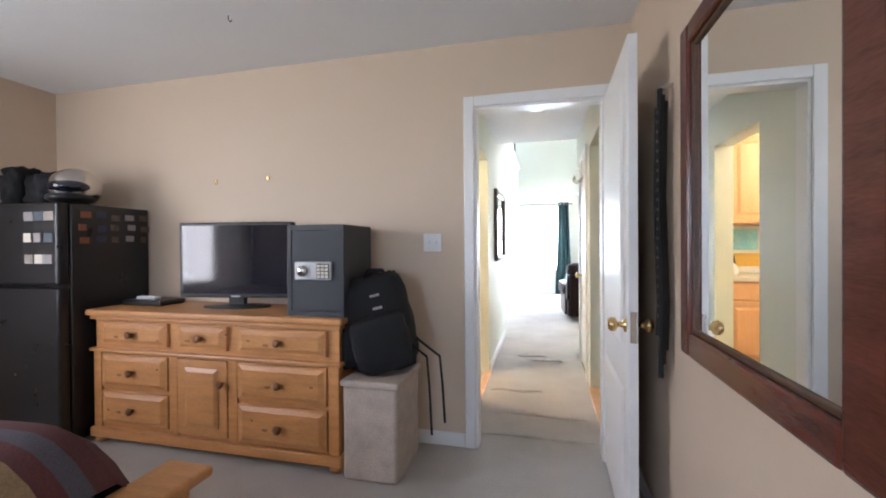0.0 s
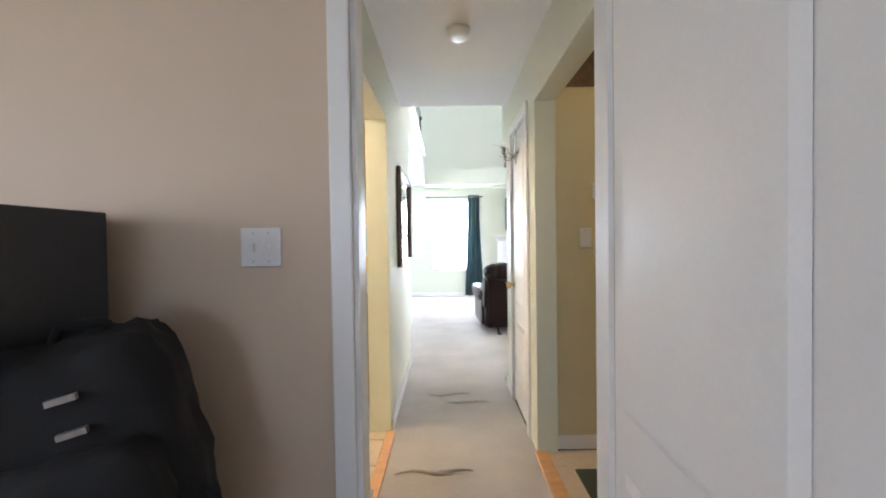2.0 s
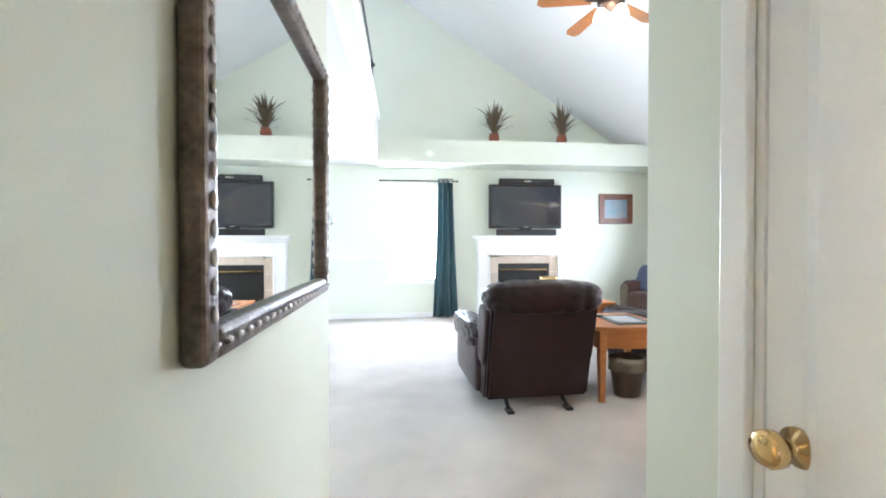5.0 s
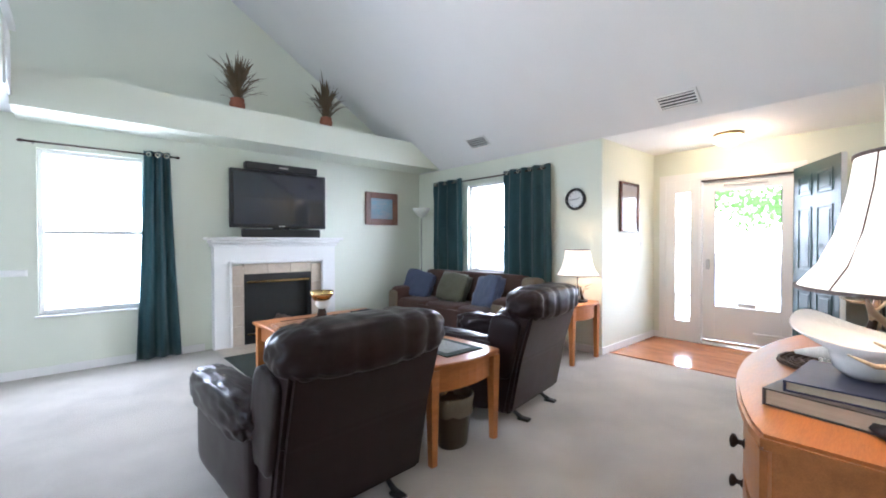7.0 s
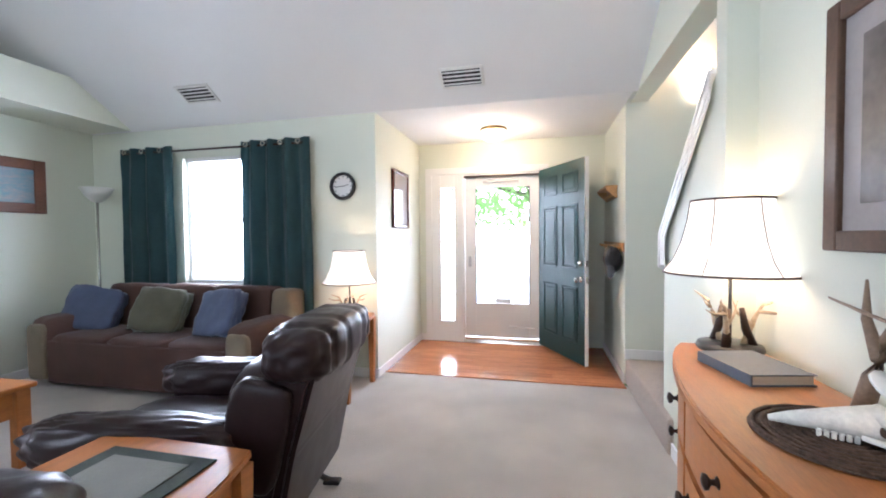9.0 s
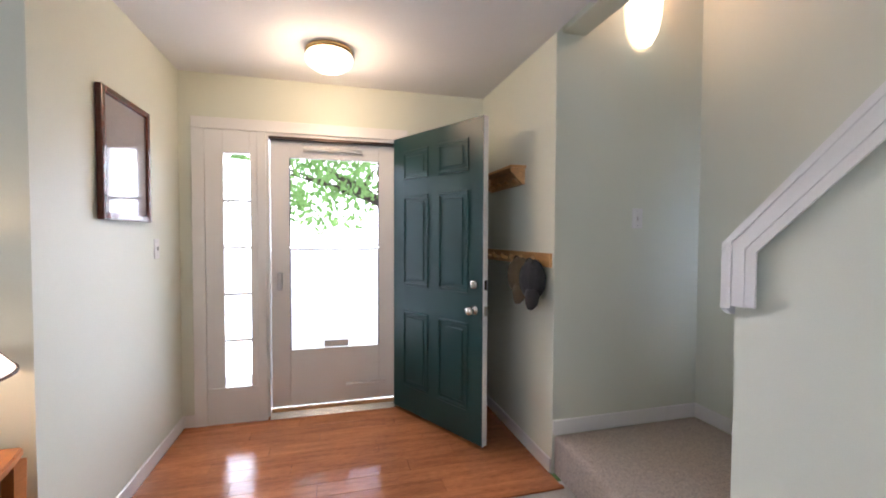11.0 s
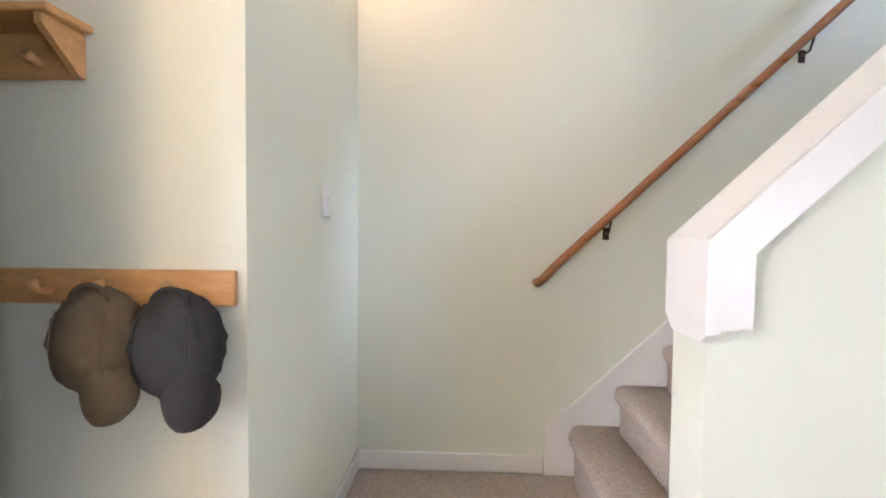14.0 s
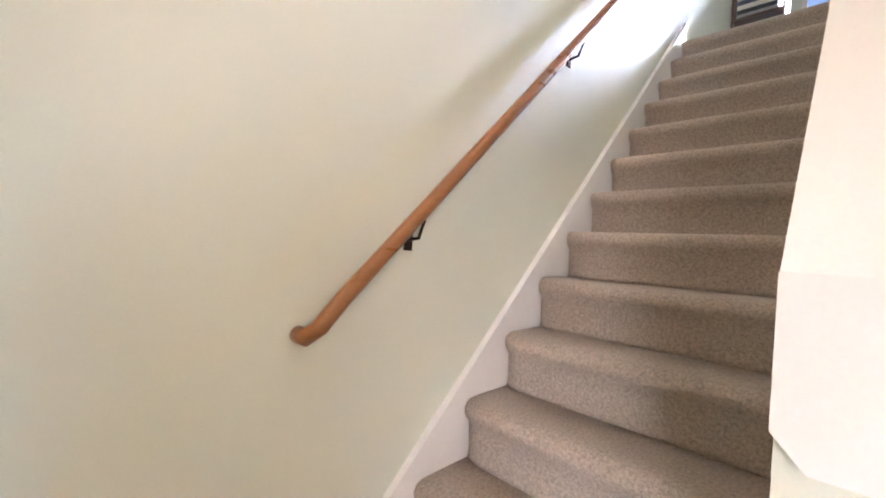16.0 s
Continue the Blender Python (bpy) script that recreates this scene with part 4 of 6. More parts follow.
part("side_rail", B(-1.0, -1.01, 0.12, 0.98, -0.97, 0.32, bev=0.006), PINE, bed)

mr = thing("wall_mirror", "large wall mirror in a red mahogany frame", "mirror", pose(1.33, 0, 0))
for y0, y1, z0, z1 in ((0.80, 0.90, 0.868, 1.906), (1.57, 1.645, 0.868, 1.906), (0.90, 1.57, 0.868, 0.945), (0.90, 1.57, 1.84, 1.906)):
    part("frame", B(-0.042, y0, z0, -0.004, y1, z1, bev=0.012, seg=3), MAHOG, mr)
for y0, y1, z0, z1 in ((0.90, 0.912, 0.945, 1.84), (1.558, 1.57, 0.945, 1.84), (0.912, 1.558, 0.945, 0.957), (0.912, 1.558, 1.828, 1.84)):
    part("inner_bead", B(-0.030, y0, z0, -0.012, y1, z1, bev=0.004), DARKWOOD, mr)
part("glass", B(-0.020, 0.905, 0.95, -0.016, 1.565, 1.835), MIRROR, mr)
blt = thing("hanging_belts", "dark belts and lanyards hanging behind the open door", "belt")
for i in range(5):
    y = 1.84 + 0.012 * i
    x = 1.28 + 0.012 * (i % 3)
    part("belt", tube(bmesh.new(), [(x, y, 1.80 - 0.02 * i), (x - 0.004, y + 0.01, 1.4), (x + 0.004, y - 0.006, 1.0), (x, y, 0.72 + 0.05 * (i % 4))], 0.010, 6), BLACKCLOTH, blt)
for i in range(22):
    z = 0.95 + i * 0.036
    part("stud", B(1.266, 1.826, z, 1.270, 1.833, z + 0.010), PEWTER, blt)
part("peg", tube(bmesh.new(), [(1.33, 1.86, 1.82), (1.275, 1.86, 1.80)], 0.008), CHROME, blt)
for x, z in ((-0.96, 1.69), (-1.38, 1.68)):
    nl = thing("wall_hook", "small brass hook on the beige wall", "hook", pose(x, BWY, z), "wall hooks")
    part("hook", B(-0.008, -0.012, -0.015, 0.008, 0, 0.015, bev=0.003), BRASS, nl)
ch = thing("ceiling_hook", "small screw hook in the bedroom ceiling", "hook", pose(-0.75, 2.0, 2.44))
part("hook", tube(bmesh.new(), [(0, 0, 0), (0, 0, -0.02), (0.012, 0, -0.035), (0.022, 0, -0.025)], 0.003, 6), BRONZE, ch)

# ---- kitchen glimpse ----
kb = thing("base_cabinet", "warm maple kitchen base cabinet", "cabinet", pose(-0.45, 4.85, 0))
part("body", B(-0.65, -0.30, 0.09, 0.55, 0.32, 0.87, bev=0.003), CABINET, kb)
for x in (-0.62, -0.23, 0.16):
    kd_ = part("door", B(x, -0.32, 0.12, x + 0.375, -0.301, 0.68, bev=0.004), CABINET, kb)
    panel(kd_, x + 0.05, 0.17, x + 0.325, 0.63, -0.321, CABINET, -1)
    part("drawer", B(x, -0.32, 0.70, x + 0.375, -0.301, 0.85, bev=0.004), CABINET, kb)
part("toe_kick", B(-0.65, -0.24, 0, 0.55, 0.32, 0.09), CABINET, kb)
kt = thing("worktop", "cream laminate kitchen worktop", "worktop", pose(-0.45, 4.85, 0.87))
part("top", B(-0.68, -0.33, 0, 0.58, 0.36, 0.04, bev=0.006), COUNTER, kt)
ku = thing("wall_cabinet", "warm maple kitchen wall cabinet", "cabinet", pose(-0.45, 4.98, 1.42))
part("body", B(-0.65, -0.28, 0, 0.47, 0.2, 0.86, bev=0.004), CABINET, ku)
for x in (-0.62, -0.26, 0.10):
    ud = part("door", B(x, -0.30, 0.02, x + 0.345, -0.281, 0.84, bev=0.004), CABINET, ku)
    panel(ud, x + 0.05, 0.08, x + 0.295, 0.78, -0.301, CABINET, -1)
ks = thing("splash_panel", "bright kitchen picture panel in blue and yellow", "picture", pose(-0.45, 5.19, 0.92))
part("panel", B(-0.65, 0, 0, 0.6, 0.02, 0.49), WHITE, ks)
part("print", B(0.0, -0.006, 0.24, 0.5, -0.001, 0.46), AQUA, ks)
part("band", B(-0.6, -0.006, 0.06, 0.55, -0.001, 0.20), YELLOW, ks)
kk = thing("kettle", "cream kettle with a black handle on the worktop", "kettle", pose(0.0, 4.75, 0.91))
part("body", lathe(bmesh.new(), [(0.085, 0), (0.095, 0.02), (0.09, 0.07), (0.06, 0.12), (0.03, 0.135)], 24), PORCELAIN, kk, smooth=True)
part("handle", tube(bmesh.new(), [(-0.06, 0, 0.10), (-0.05, 0, 0.19), (0, 0, 0.23), (0.05, 0, 0.19), (0.06, 0, 0.10)], 0.010), BLACK, kk, smooth=True)
part("spout", tube(bmesh.new(), [(0.07, 0, 0.06), (0.12, 0, 0.11)], [0.02, 0.012]), PORCELAIN, kk, smooth=True)
bm_ = thing("bath_mat", "dark green bath mat on the side-room floor", "mat", pose(1.75, 3.3, 0))
part("mat", B(-0.35, -0.4, -0.011, 0.5, 0.35, 0.008, bev=0.004), RUGGREEN, bm_)

# ---- hall mirror ----
hmx = thing("hall_mirror", "long wall mirror in an antique silver beaded frame", "mirror", pose(0.34, 0, 0))
Y0, Y1, Z0, Z1 = 4.60, 5.55, 1.05, 1.84
for y0, y1, z0, z1 in ((Y0, Y0 + 0.05, Z0, Z1), (Y1 - 0.05, Y1, Z0, Z1), (Y0 + 0.05, Y1 - 0.05, Z0, Z0 + 0.05), (Y0 + 0.05, Y1 - 0.05, Z1 - 0.05, Z1)):
    part("frame", B(0.003, y0, z0, 0.04, y1, z1, bev=0.012, seg=3), PEWTER, hmx)
part("glass", B(0.012, Y0 + 0.05, Z0 + 0.05, 0.016, Y1 - 0.05, Z1 - 0.05), MIRROR, hmx)
for i in range(22):
    y = Y0 + 0.03 + i * (Y1 - Y0 - 0.06) / 21
    for z in (Z0 + 0.025, Z1 - 0.025):
        part("bead", blob(bmesh.new(), (0.042, y, z), (0.005, 0.015, 0.007), 1), PEWTERLIGHT, hmx, smooth=True)
for i in range(1, 18):
    z = Z0 + 0.03 + i * (Z1 - Z0 - 0.06) / 18
    for y in (Y0 + 0.025, Y1 - 0.025):
        part("bead", blob(bmesh.new(), (0.042, y, z), (0.005, 0.007, 0.015), 1), PEWTERLIGHT, hmx, smooth=True)

# ---- living room ----
fp = thing("fireplace", "white mantel fireplace with tan tile surround and black firebox", "fireplace", pose(2.66, TVY, 0))
part("mantel_shelf", B(-0.86, -0.235, 1.315, 0.86, 0, 1.35, bev=0.008), TRIM, fp)
part("cornice", B(-0.82, -0.19, 1.275, 0.82, 0, 1.315, bev=0.012, seg=3), TRIM, fp)
part("frieze", B(-0.775, -0.13, 1.02, 0.775, 0, 1.275, bev=0.004), TRIM, fp)
part("moulding", B(-0.80, -0.155, 1.235, 0.80, 0, 1.27, bev=0.01), TRIM, fp)
for s in (-1, 1):
    part("pilaster", B(min(s * 0.775, s * 0.59), -0.13, 0.0, max(s * 0.775, s * 0.59), 0, 1.02, bev=0.006), TRIM, fp)
    part("inner_moulding", B(min(s * 0.615, s * 0.58), -0.15, 0, max(s * 0.615, s * 0.58), 0, 1.06, bev=0.008), TRIM, fp)
part("inner_moulding", B(-0.58, -0.15, 1.025, 0.58, 0, 1.06, bev=0.008), TRIM, fp)
for i in range(4):
    for s in (-1, 1):
        part("tile", B(min(s * 0.578, s * 0.435), -0.10, 0.002 + i * 0.25, max(s * 0.578, s * 0.435), -0.02, 0.248 + i * 0.25, bev=0.002, seg=1), STONE, fp)
for i in range(3):
    part("tile", B(-0.433 + i * 0.289, -0.10, 0.89, -0.147 + i * 0.289, -0.02, 1.02, bev=0.002, seg=1), STONE, fp)
for a in ((-0.435, -0.10, 0.0, -0.40, -0.01, 0.89), (0.40, -0.10, 0.0, 0.435, -0.01, 0.89), (-0.40, -0.10, 0.80, 0.40, -0.01, 0.89), (-0.40, -0.10, 0.0, 0.40, -0.01, 0.13), (-0.40, -0.02, 0.13, 0.40, -0.01, 0.80)):
    part("firebox_panel", B(*a), SOOT, fp, "black metal firebox panel")
part("brass_strip", B(-0.40, -0.112, 0.775, 0.40, -0.10, 0.80, bev=0.003), BRASS, fp, "polished brass strip")
part("brass_strip", B(-0.40, -0.112, 0.125, 0.40, -0.10, 0.14, bev=0.003), BRASS, fp)
for i in range(6):
    part("louvre", B(-0.39, -0.108, 0.02 + i * 0.016, 0.39, -0.098, 0.028 + i * 0.016), BLACK, fp)
for a, b in (((-0.25, -0.06, 0.2), (0.22, -0.05, 0.24)), ((-0.2, -0.08, 0.18), (0.1, -0.03, 0.30)), ((0.25, -0.07, 0.18), (-0.02, -0.04, 0.32))):
    part("log", tube(bmesh.new(), [a, tuple((p + q) / 2 + 0.01 for p, q in zip(a, b)), b], [0.035, 0.045, 0.035], 9), LOG, fp, smooth=True)
hearth = tagged(thing("hearth", "tan tiled hearth let into the carpet", "hearth"), kind="structure")
for i in range(6):
    for j in range(2):
        part("tile", B(1.90 + i * 0.255, 10.28 + j * 0.265, -0.01, 2.15 + i * 0.255, 10.54 + j * 0.265, 0.012, bev=0.002, seg=1), STONE, hearth)
rug = thing("hearth_rug", "dark green rug before the fireplace", "rug", pose(2.5, 9.9, 0))
part("rug", B(-0.62, -0.55, 0, 0.75, 0.37, 0.012, bev=0.004), RUGGREEN, rug)

t2 = thing("television", "wide flat black television on the mantel", "television", pose(2.67, 10.66, 1.35))
part("case", B(-0.61, -0.02, 0.12, 0.61, 0.05, 0.84, bev=0.01), BLACK, t2)
part("screen", B(-0.575, -0.0225, 0.165, 0.575, -0.0205, 0.805), SCREEN, t2)
part("stand", B(-0.30, -0.08, 0, 0.30, 0.09, 0.015, bev=0.005), BLACK, t2)
part("neck", B(-0.1, -0.01, 0.015, 0.1, 0.03, 0.13), BLACK, t2)
part("logo", B(-0.04, -0.024, 0.137, 0.04, -0.0205, 0.147), SILVER, t2)
sb = thing("soundbar", "black soundbar on the mantel under the television", "soundbar", pose(2.67, 10.60, 1.35))
part("body", B(-0.50, -0.03, 0, 0.50, 0.03, 0.105, bev=0.015, seg=3), BLACK, sb)
ct = thing("centre_speaker", "long black speaker lying on top of the television", "speaker", pose(2.69, 10.66, 2.19))
part("body", B(-0.46, -0.05, 0, 0.46, 0.06, 0.095, bev=0.012), BLACK, ct)
part("badge", B(-0.06, -0.053, 0.04, 0.06, -0.0505, 0.06), PEWTERLIGHT, ct)


def picture(name, label, m, w, h, fw, fmat, pmat, mount=0.0):
    t = thing(name, label, "picture", m)
    for a in ((-w / 2, -h / 2, -w / 2 + fw, h / 2), (w / 2 - fw, -h / 2, w / 2, h / 2), (-w / 2 + fw, -h / 2, w / 2 - fw, -h / 2 + fw), (-w / 2 + fw, h / 2 - fw, w / 2 - fw, h / 2)):
        part("frame", B(a[0], -0.03, a[1], a[2], -0.001, a[3], bev=0.006), fmat, t)
    if mount:
        part("mount", B(-w / 2 + fw, -0.012, -h / 2 + fw, w / 2 - fw, -0.008, h / 2 - fw), MATTEPAPER, t)
    k = fw + mount
    part("print", B(-w / 2 + k, -0.017, -h / 2 + k, w / 2 - k, -0.0125, h / 2 - k), pmat, t)
    return t


picture("painting", "small seascape painting in a wide dark wood frame", pose(4.31, TVY, 1.815), 0.60, 0.51, 0.095, FRAMEWOOD, PAINTING)
picture("framed_certificate", "grey glazed print in a thin red-brown frame", pose(5.74, 7.52, 1.70), 0.50, 0.60, 0.035, MAHOG, GLAZED)
pic = picture("framed_print", "large grey landscape print in a dark wood frame", pose(2.735, SBY, 1.62, 0, 0, 180), 0.62, 0.735, 0.06, DARKWOOD, PRINTGREY, 0.075)
mp = picture("world_map", "large blue world map in a thin frame", pose(-1.36, TVY, 1.555), 1.36, 1.11, 0.02, SILVER, SEA)
for cx, cz, rx, rz, c, sd in ((0.50, 0.33, 0.13, 0.14, LANDWHITE, 1), (0.40, 0.10, 0.22, 0.13, LANDGREEN, 2), (0.48, -0.22, 0.12, 0.20, LANDGREEN, 3), (0.10, 0.22, 0.28, 0.12, LANDGREEN, 4), (-0.02, -0.10, 0.14, 0.24, LANDGREEN, 5), (-0.40, 0.20, 0.20, 0.20, LANDGREEN, 6), (-0.36, -0.25, 0.10, 0.16, LANDGREEN, 7), (0.0, -0.50, 0.62, 0.025, LANDWHITE, 8)):
    ring = [(cx + rx * math.cos(a) * (1 + 0.55 * noise.noise(Vector((2 * math.cos(a), 2 * math.sin(a), sd * 5.3)))), cz + rz * math.sin(a) * (1 + 0.55 * noise.noise(Vector((2 * math.cos(a), 2 * math.sin(a), sd * 5.3))))) for a in [k * math.pi / 20 for k in range(40)]]
    part("continent", prism(bmesh.new(), [(min(0.65, max(-0.65, u)), min(0.53, max(-0.53, w))) for u, w in ring], -0.0195, -0.0172, "y"), c, mp)
sc = thing("candle_sconce", "black iron candle sconce with a glass holder", "sconce", pose(-0.56, TVY, 1.62))
part("back", B(-0.012, -0.015, -0.08, 0.012, -0.001, 0.25), BRONZE, sc)
part("arm", tube(bmesh.new(), [(-0.11, -0.09, -0.05), (-0.06, -0.05, -0.09), (0, -0.01, -0.06), (0.06, -0.05, -0.09), (0.11, -0.09, -0.05)], 0.007), BRONZE, sc, smooth=True)
for s in (-0.11, 0.11):
    part("cup", lathe(bmesh.new(), [(0.02, 0), (0.035, 0.02), (0.035, 0.06)], 14, (s, -0.09, -0.05)), SHADEOFF, sc, smooth=True)


def curtain(name, label, m, w, h, folds, flare=0.0, rings=True):
    """A hanging curtain along local x, folded in local y."""
    t = thing(name, label, "curtain", m, "curtains")
    bm, rows = bmesh.new(), []
    nx, nz = folds * 10, 14
    for k in range(nz + 1):
        z = h * (1 - k / nz)
        s = 1 + flare * (k / nz) ** 1.3
        row = []
        for i in range(nx + 1):
            u = i / nx
            ph = u * folds * 2 * math.pi + 0.5 * noise.noise(Vector((u * 4, k * 0.25, w)))
            row.append(bm.verts.new(((u - 0.5) * w * s, 0.045 * math.sin(ph) * (0.75 + 0.5 * noise.noise(Vector((u * 5, 3, 1)))) + 0.012 * noise.noise(Vector((u * 9, k * 0.6, 2))), z)))
        rows.append(row)
    for a, b in zip(rows, rows[1:]):
        for i in range(nx):
            bm.faces.new((a[i], b[i], b[i + 1], a[i + 1]))
    bmesh.ops.solidify(bm, geom=list(bm.faces), thickness=0.004)
    part("cloth", bm, TEAL, t, smooth=True)
    if rings:
        for i in range(folds):
            x = ((i + 0.5) / folds - 0.5) * w
            part("eyelet", lathe(bmesh.new(), [(0.014, 0), (0.026, 0), (0.026, 0.006), (0.014, 0.006)], 16, close=False), CHROME, t, m=pose(x, -0.05, h - 0.045, 90))
    return t


def rod(m, w, label="thin black curtain rod"):
    t = thing("curtain_rod", label, "curtain rod", m, "curtain rods")
    part("rod", tube(bmesh.new(), [(-w / 2, 0, 0), (w / 2, 0, 0)], 0.010, 10), BRONZE, t, smooth=True)
    for s in (-1, 1):
        part("finial", blob(bmesh.new(), (s * (w / 2 + 0.02), 0, 0), (0.026, 0.016, 0.016)), BRONZE, t, smooth=True)
        part("bracket", B(s * (w / 2 - 0.06) - 0.006, 0, -0.008, s * (w / 2 - 0.06) + 0.006, 0.085, 0.008), BRONZE, t)


rod(pose(0.92, TVY - 0.085, 2.24), 1.20)
rod(pose(CLX - 0.085, 9.24, 2.19, 0, 0, -90), 2.05)
curtain("curtain", "dark teal curtain gathered at one side of the window", pose(1.35, TVY - 0.085, 0.02), 0.24, 2.26, 3, 0.75)
curtain("curtain", "dark teal eyelet curtain behind the sofa", pose(CLX - 0.085, 10.0, 0.25, 0, 0, -90), 0.66, 1.99, 3, 0.05)
curtain("curtain", "dark teal eyelet curtain behind the sofa", pose(CLX - 0.085, 8.50, 0.25, 0, 0, -90), 0.74, 1.99, 4, 0.06)

ck = thing("wall_clock", "round wall clock with a thick black rim", "clock", pose(CLX, 7.84, 1.78, 0, 0, -90))
part("rim", lathe(bmesh.new(), [(0.105, 0), (0.125, 0), (0.13, 0.02), (0.12, 0.045), (0.10, 0.035), (0.10, 0.012)], 36, close=False), BLACK, ck, m=pose(0, 0, 0, 90), smooth=True)
part("face", lathe(bmesh.new(), [(0.104, 0.001), (0.104, 0.010)], 36), WHITE, ck, m=pose(0, 0, 0, 90))
for i in range(12):
    a = i * math.pi / 6
    part("tick", B(-0.003, -0.0125, 0.078, 0.003, -0.0105, 0.094), BLACK, ck, m=pose(0, 0, 0, 0, math.degrees(a), 0))
for a, l in ((75, 0.055), (-95, 0.08)):
    part("pointer", B(-0.003, -0.015, -0.01, 0.003, -0.013, l), BLACK, ck, m=pose(0, 0, 0, 0, a, 0))


def vent(m, w, d, label="white ceiling air vent with dark louvres"):
    t = thing("ceiling_vent", label, "vent", m, "ceiling vents")
    for a in ((-w / 2, -d / 2, w / 2, -d / 2 + 0.025), (-w / 2, d / 2 - 0.025, w / 2, d / 2), (-w / 2, -d / 2 + 0.025, -w / 2 + 0.025, d / 2 - 0.025), (w / 2 - 0.025, -d / 2 + 0.025, w / 2, d / 2 - 0.025)):
        part("frame", B(a[0], a[1], -0.014, a[2], a[3], -0.001, bev=0.003, seg=1), WHITE, t)
    part("backing", B(-w / 2 + 0.025, -d / 2 + 0.025, -0.004, w / 2 - 0.025, d / 2 - 0.025, -0.002), BLACK, t)
    for i in range(4):
        y = -d / 2 + 0.045 + i * (d - 0.09) / 3
        part("slat", B(-w / 2 + 0.025, -0.006, -0.001, w / 2 - 0.025, 0.006, 0.001), WHITE, t, m=pose(0, y, -0.009, 35))
    return t


def on_vault(x, y):
    return pose(x, y, 2.44 + SLOPE * (CLX - x), 0, math.degrees(math.atan(SLOPE)), 0) @ pose(0, 0, 0, 0, 0, 90)


vent(on_vault(4.84, 6.67), 0.36, 0.20)
vent(on_vault(4.76, 9.13), 0.36, 0.20)
vent(pose(-0.2, 10.28, 2.50), 0.30, 0.12)

fl = thing("floor_lamp", "tall torchiere floor lamp with a white bowl shade", "floor lamp", pose(4.85, 10.47, 0))
part("base", lathe(bmesh.new(), [(0.13, 0), (0.13, 0.02), (0.03, 0.04), (0.012, 0.06)], 24), CHROME, fl, smooth=True)
part("pole", tube(bmesh.new(), [(0, 0, 0.05), (0, 0, 1.70)], 0.011, 10), CHROME, fl, smooth=True)
part("shade", lathe(bmesh.new(), [(0.02, 1.68), (0.055, 1.70), (0.10, 1.75), (0.145, 1.83), (0.14, 1.83), (0.09, 1.755), (0.03, 1.71)], 28), SHADEOFF, fl, smooth=True)

for x in (2.09, 3.19):
    pl = thing("potted_palm", "small dried palm in a terracotta pot on the ledge", "plant", pose(x, 10.42, 2.80), "palms on the ledge")
    part("pot", lathe(bmesh.new(), [(0.055, 0), (0.08, 0.05), (0.085, 0.09), (0.07, 0.13), (0.078, 0.145), (0.06, 0.145)], 20), TERRA, pl, smooth=True)
    bm = bmesh.new()
    for i in range(150):
        a, e, l = random.uniform(0, 6.28), random.uniform(0.65, 1.54), random.uniform(0.18, 0.47)
        p = Vector((0.02 * math.cos(a), 0.02 * math.sin(a), 0.12 + 0.22 * random.random()))
        side = Vector((-math.sin(a), math.cos(a), 0)) * random.uniform(0.008, 0.018)
        pts = [p + Vector((math.cos(a) * math.cos(e) * l * s, math.sin(a) * math.cos(e) * l * s, math.sin(e) * l * s - 0.42 * l * (s * s) * math.cos(e))) for s in (0, 0.35, 0.7, 1)]
        ws = (0.5, 1, 0.8, 0.1)
        row = [(bm.verts.new(q - side * w), bm.verts.new(q + side * w)) for q, w in zip(pts, ws)]
        for (c0, c1), (d0, d1) in zip(row, row[1:]):
            bm.faces.new((c0, c1, d1, d0))
    part("leaves", bm, LEAF, pl)


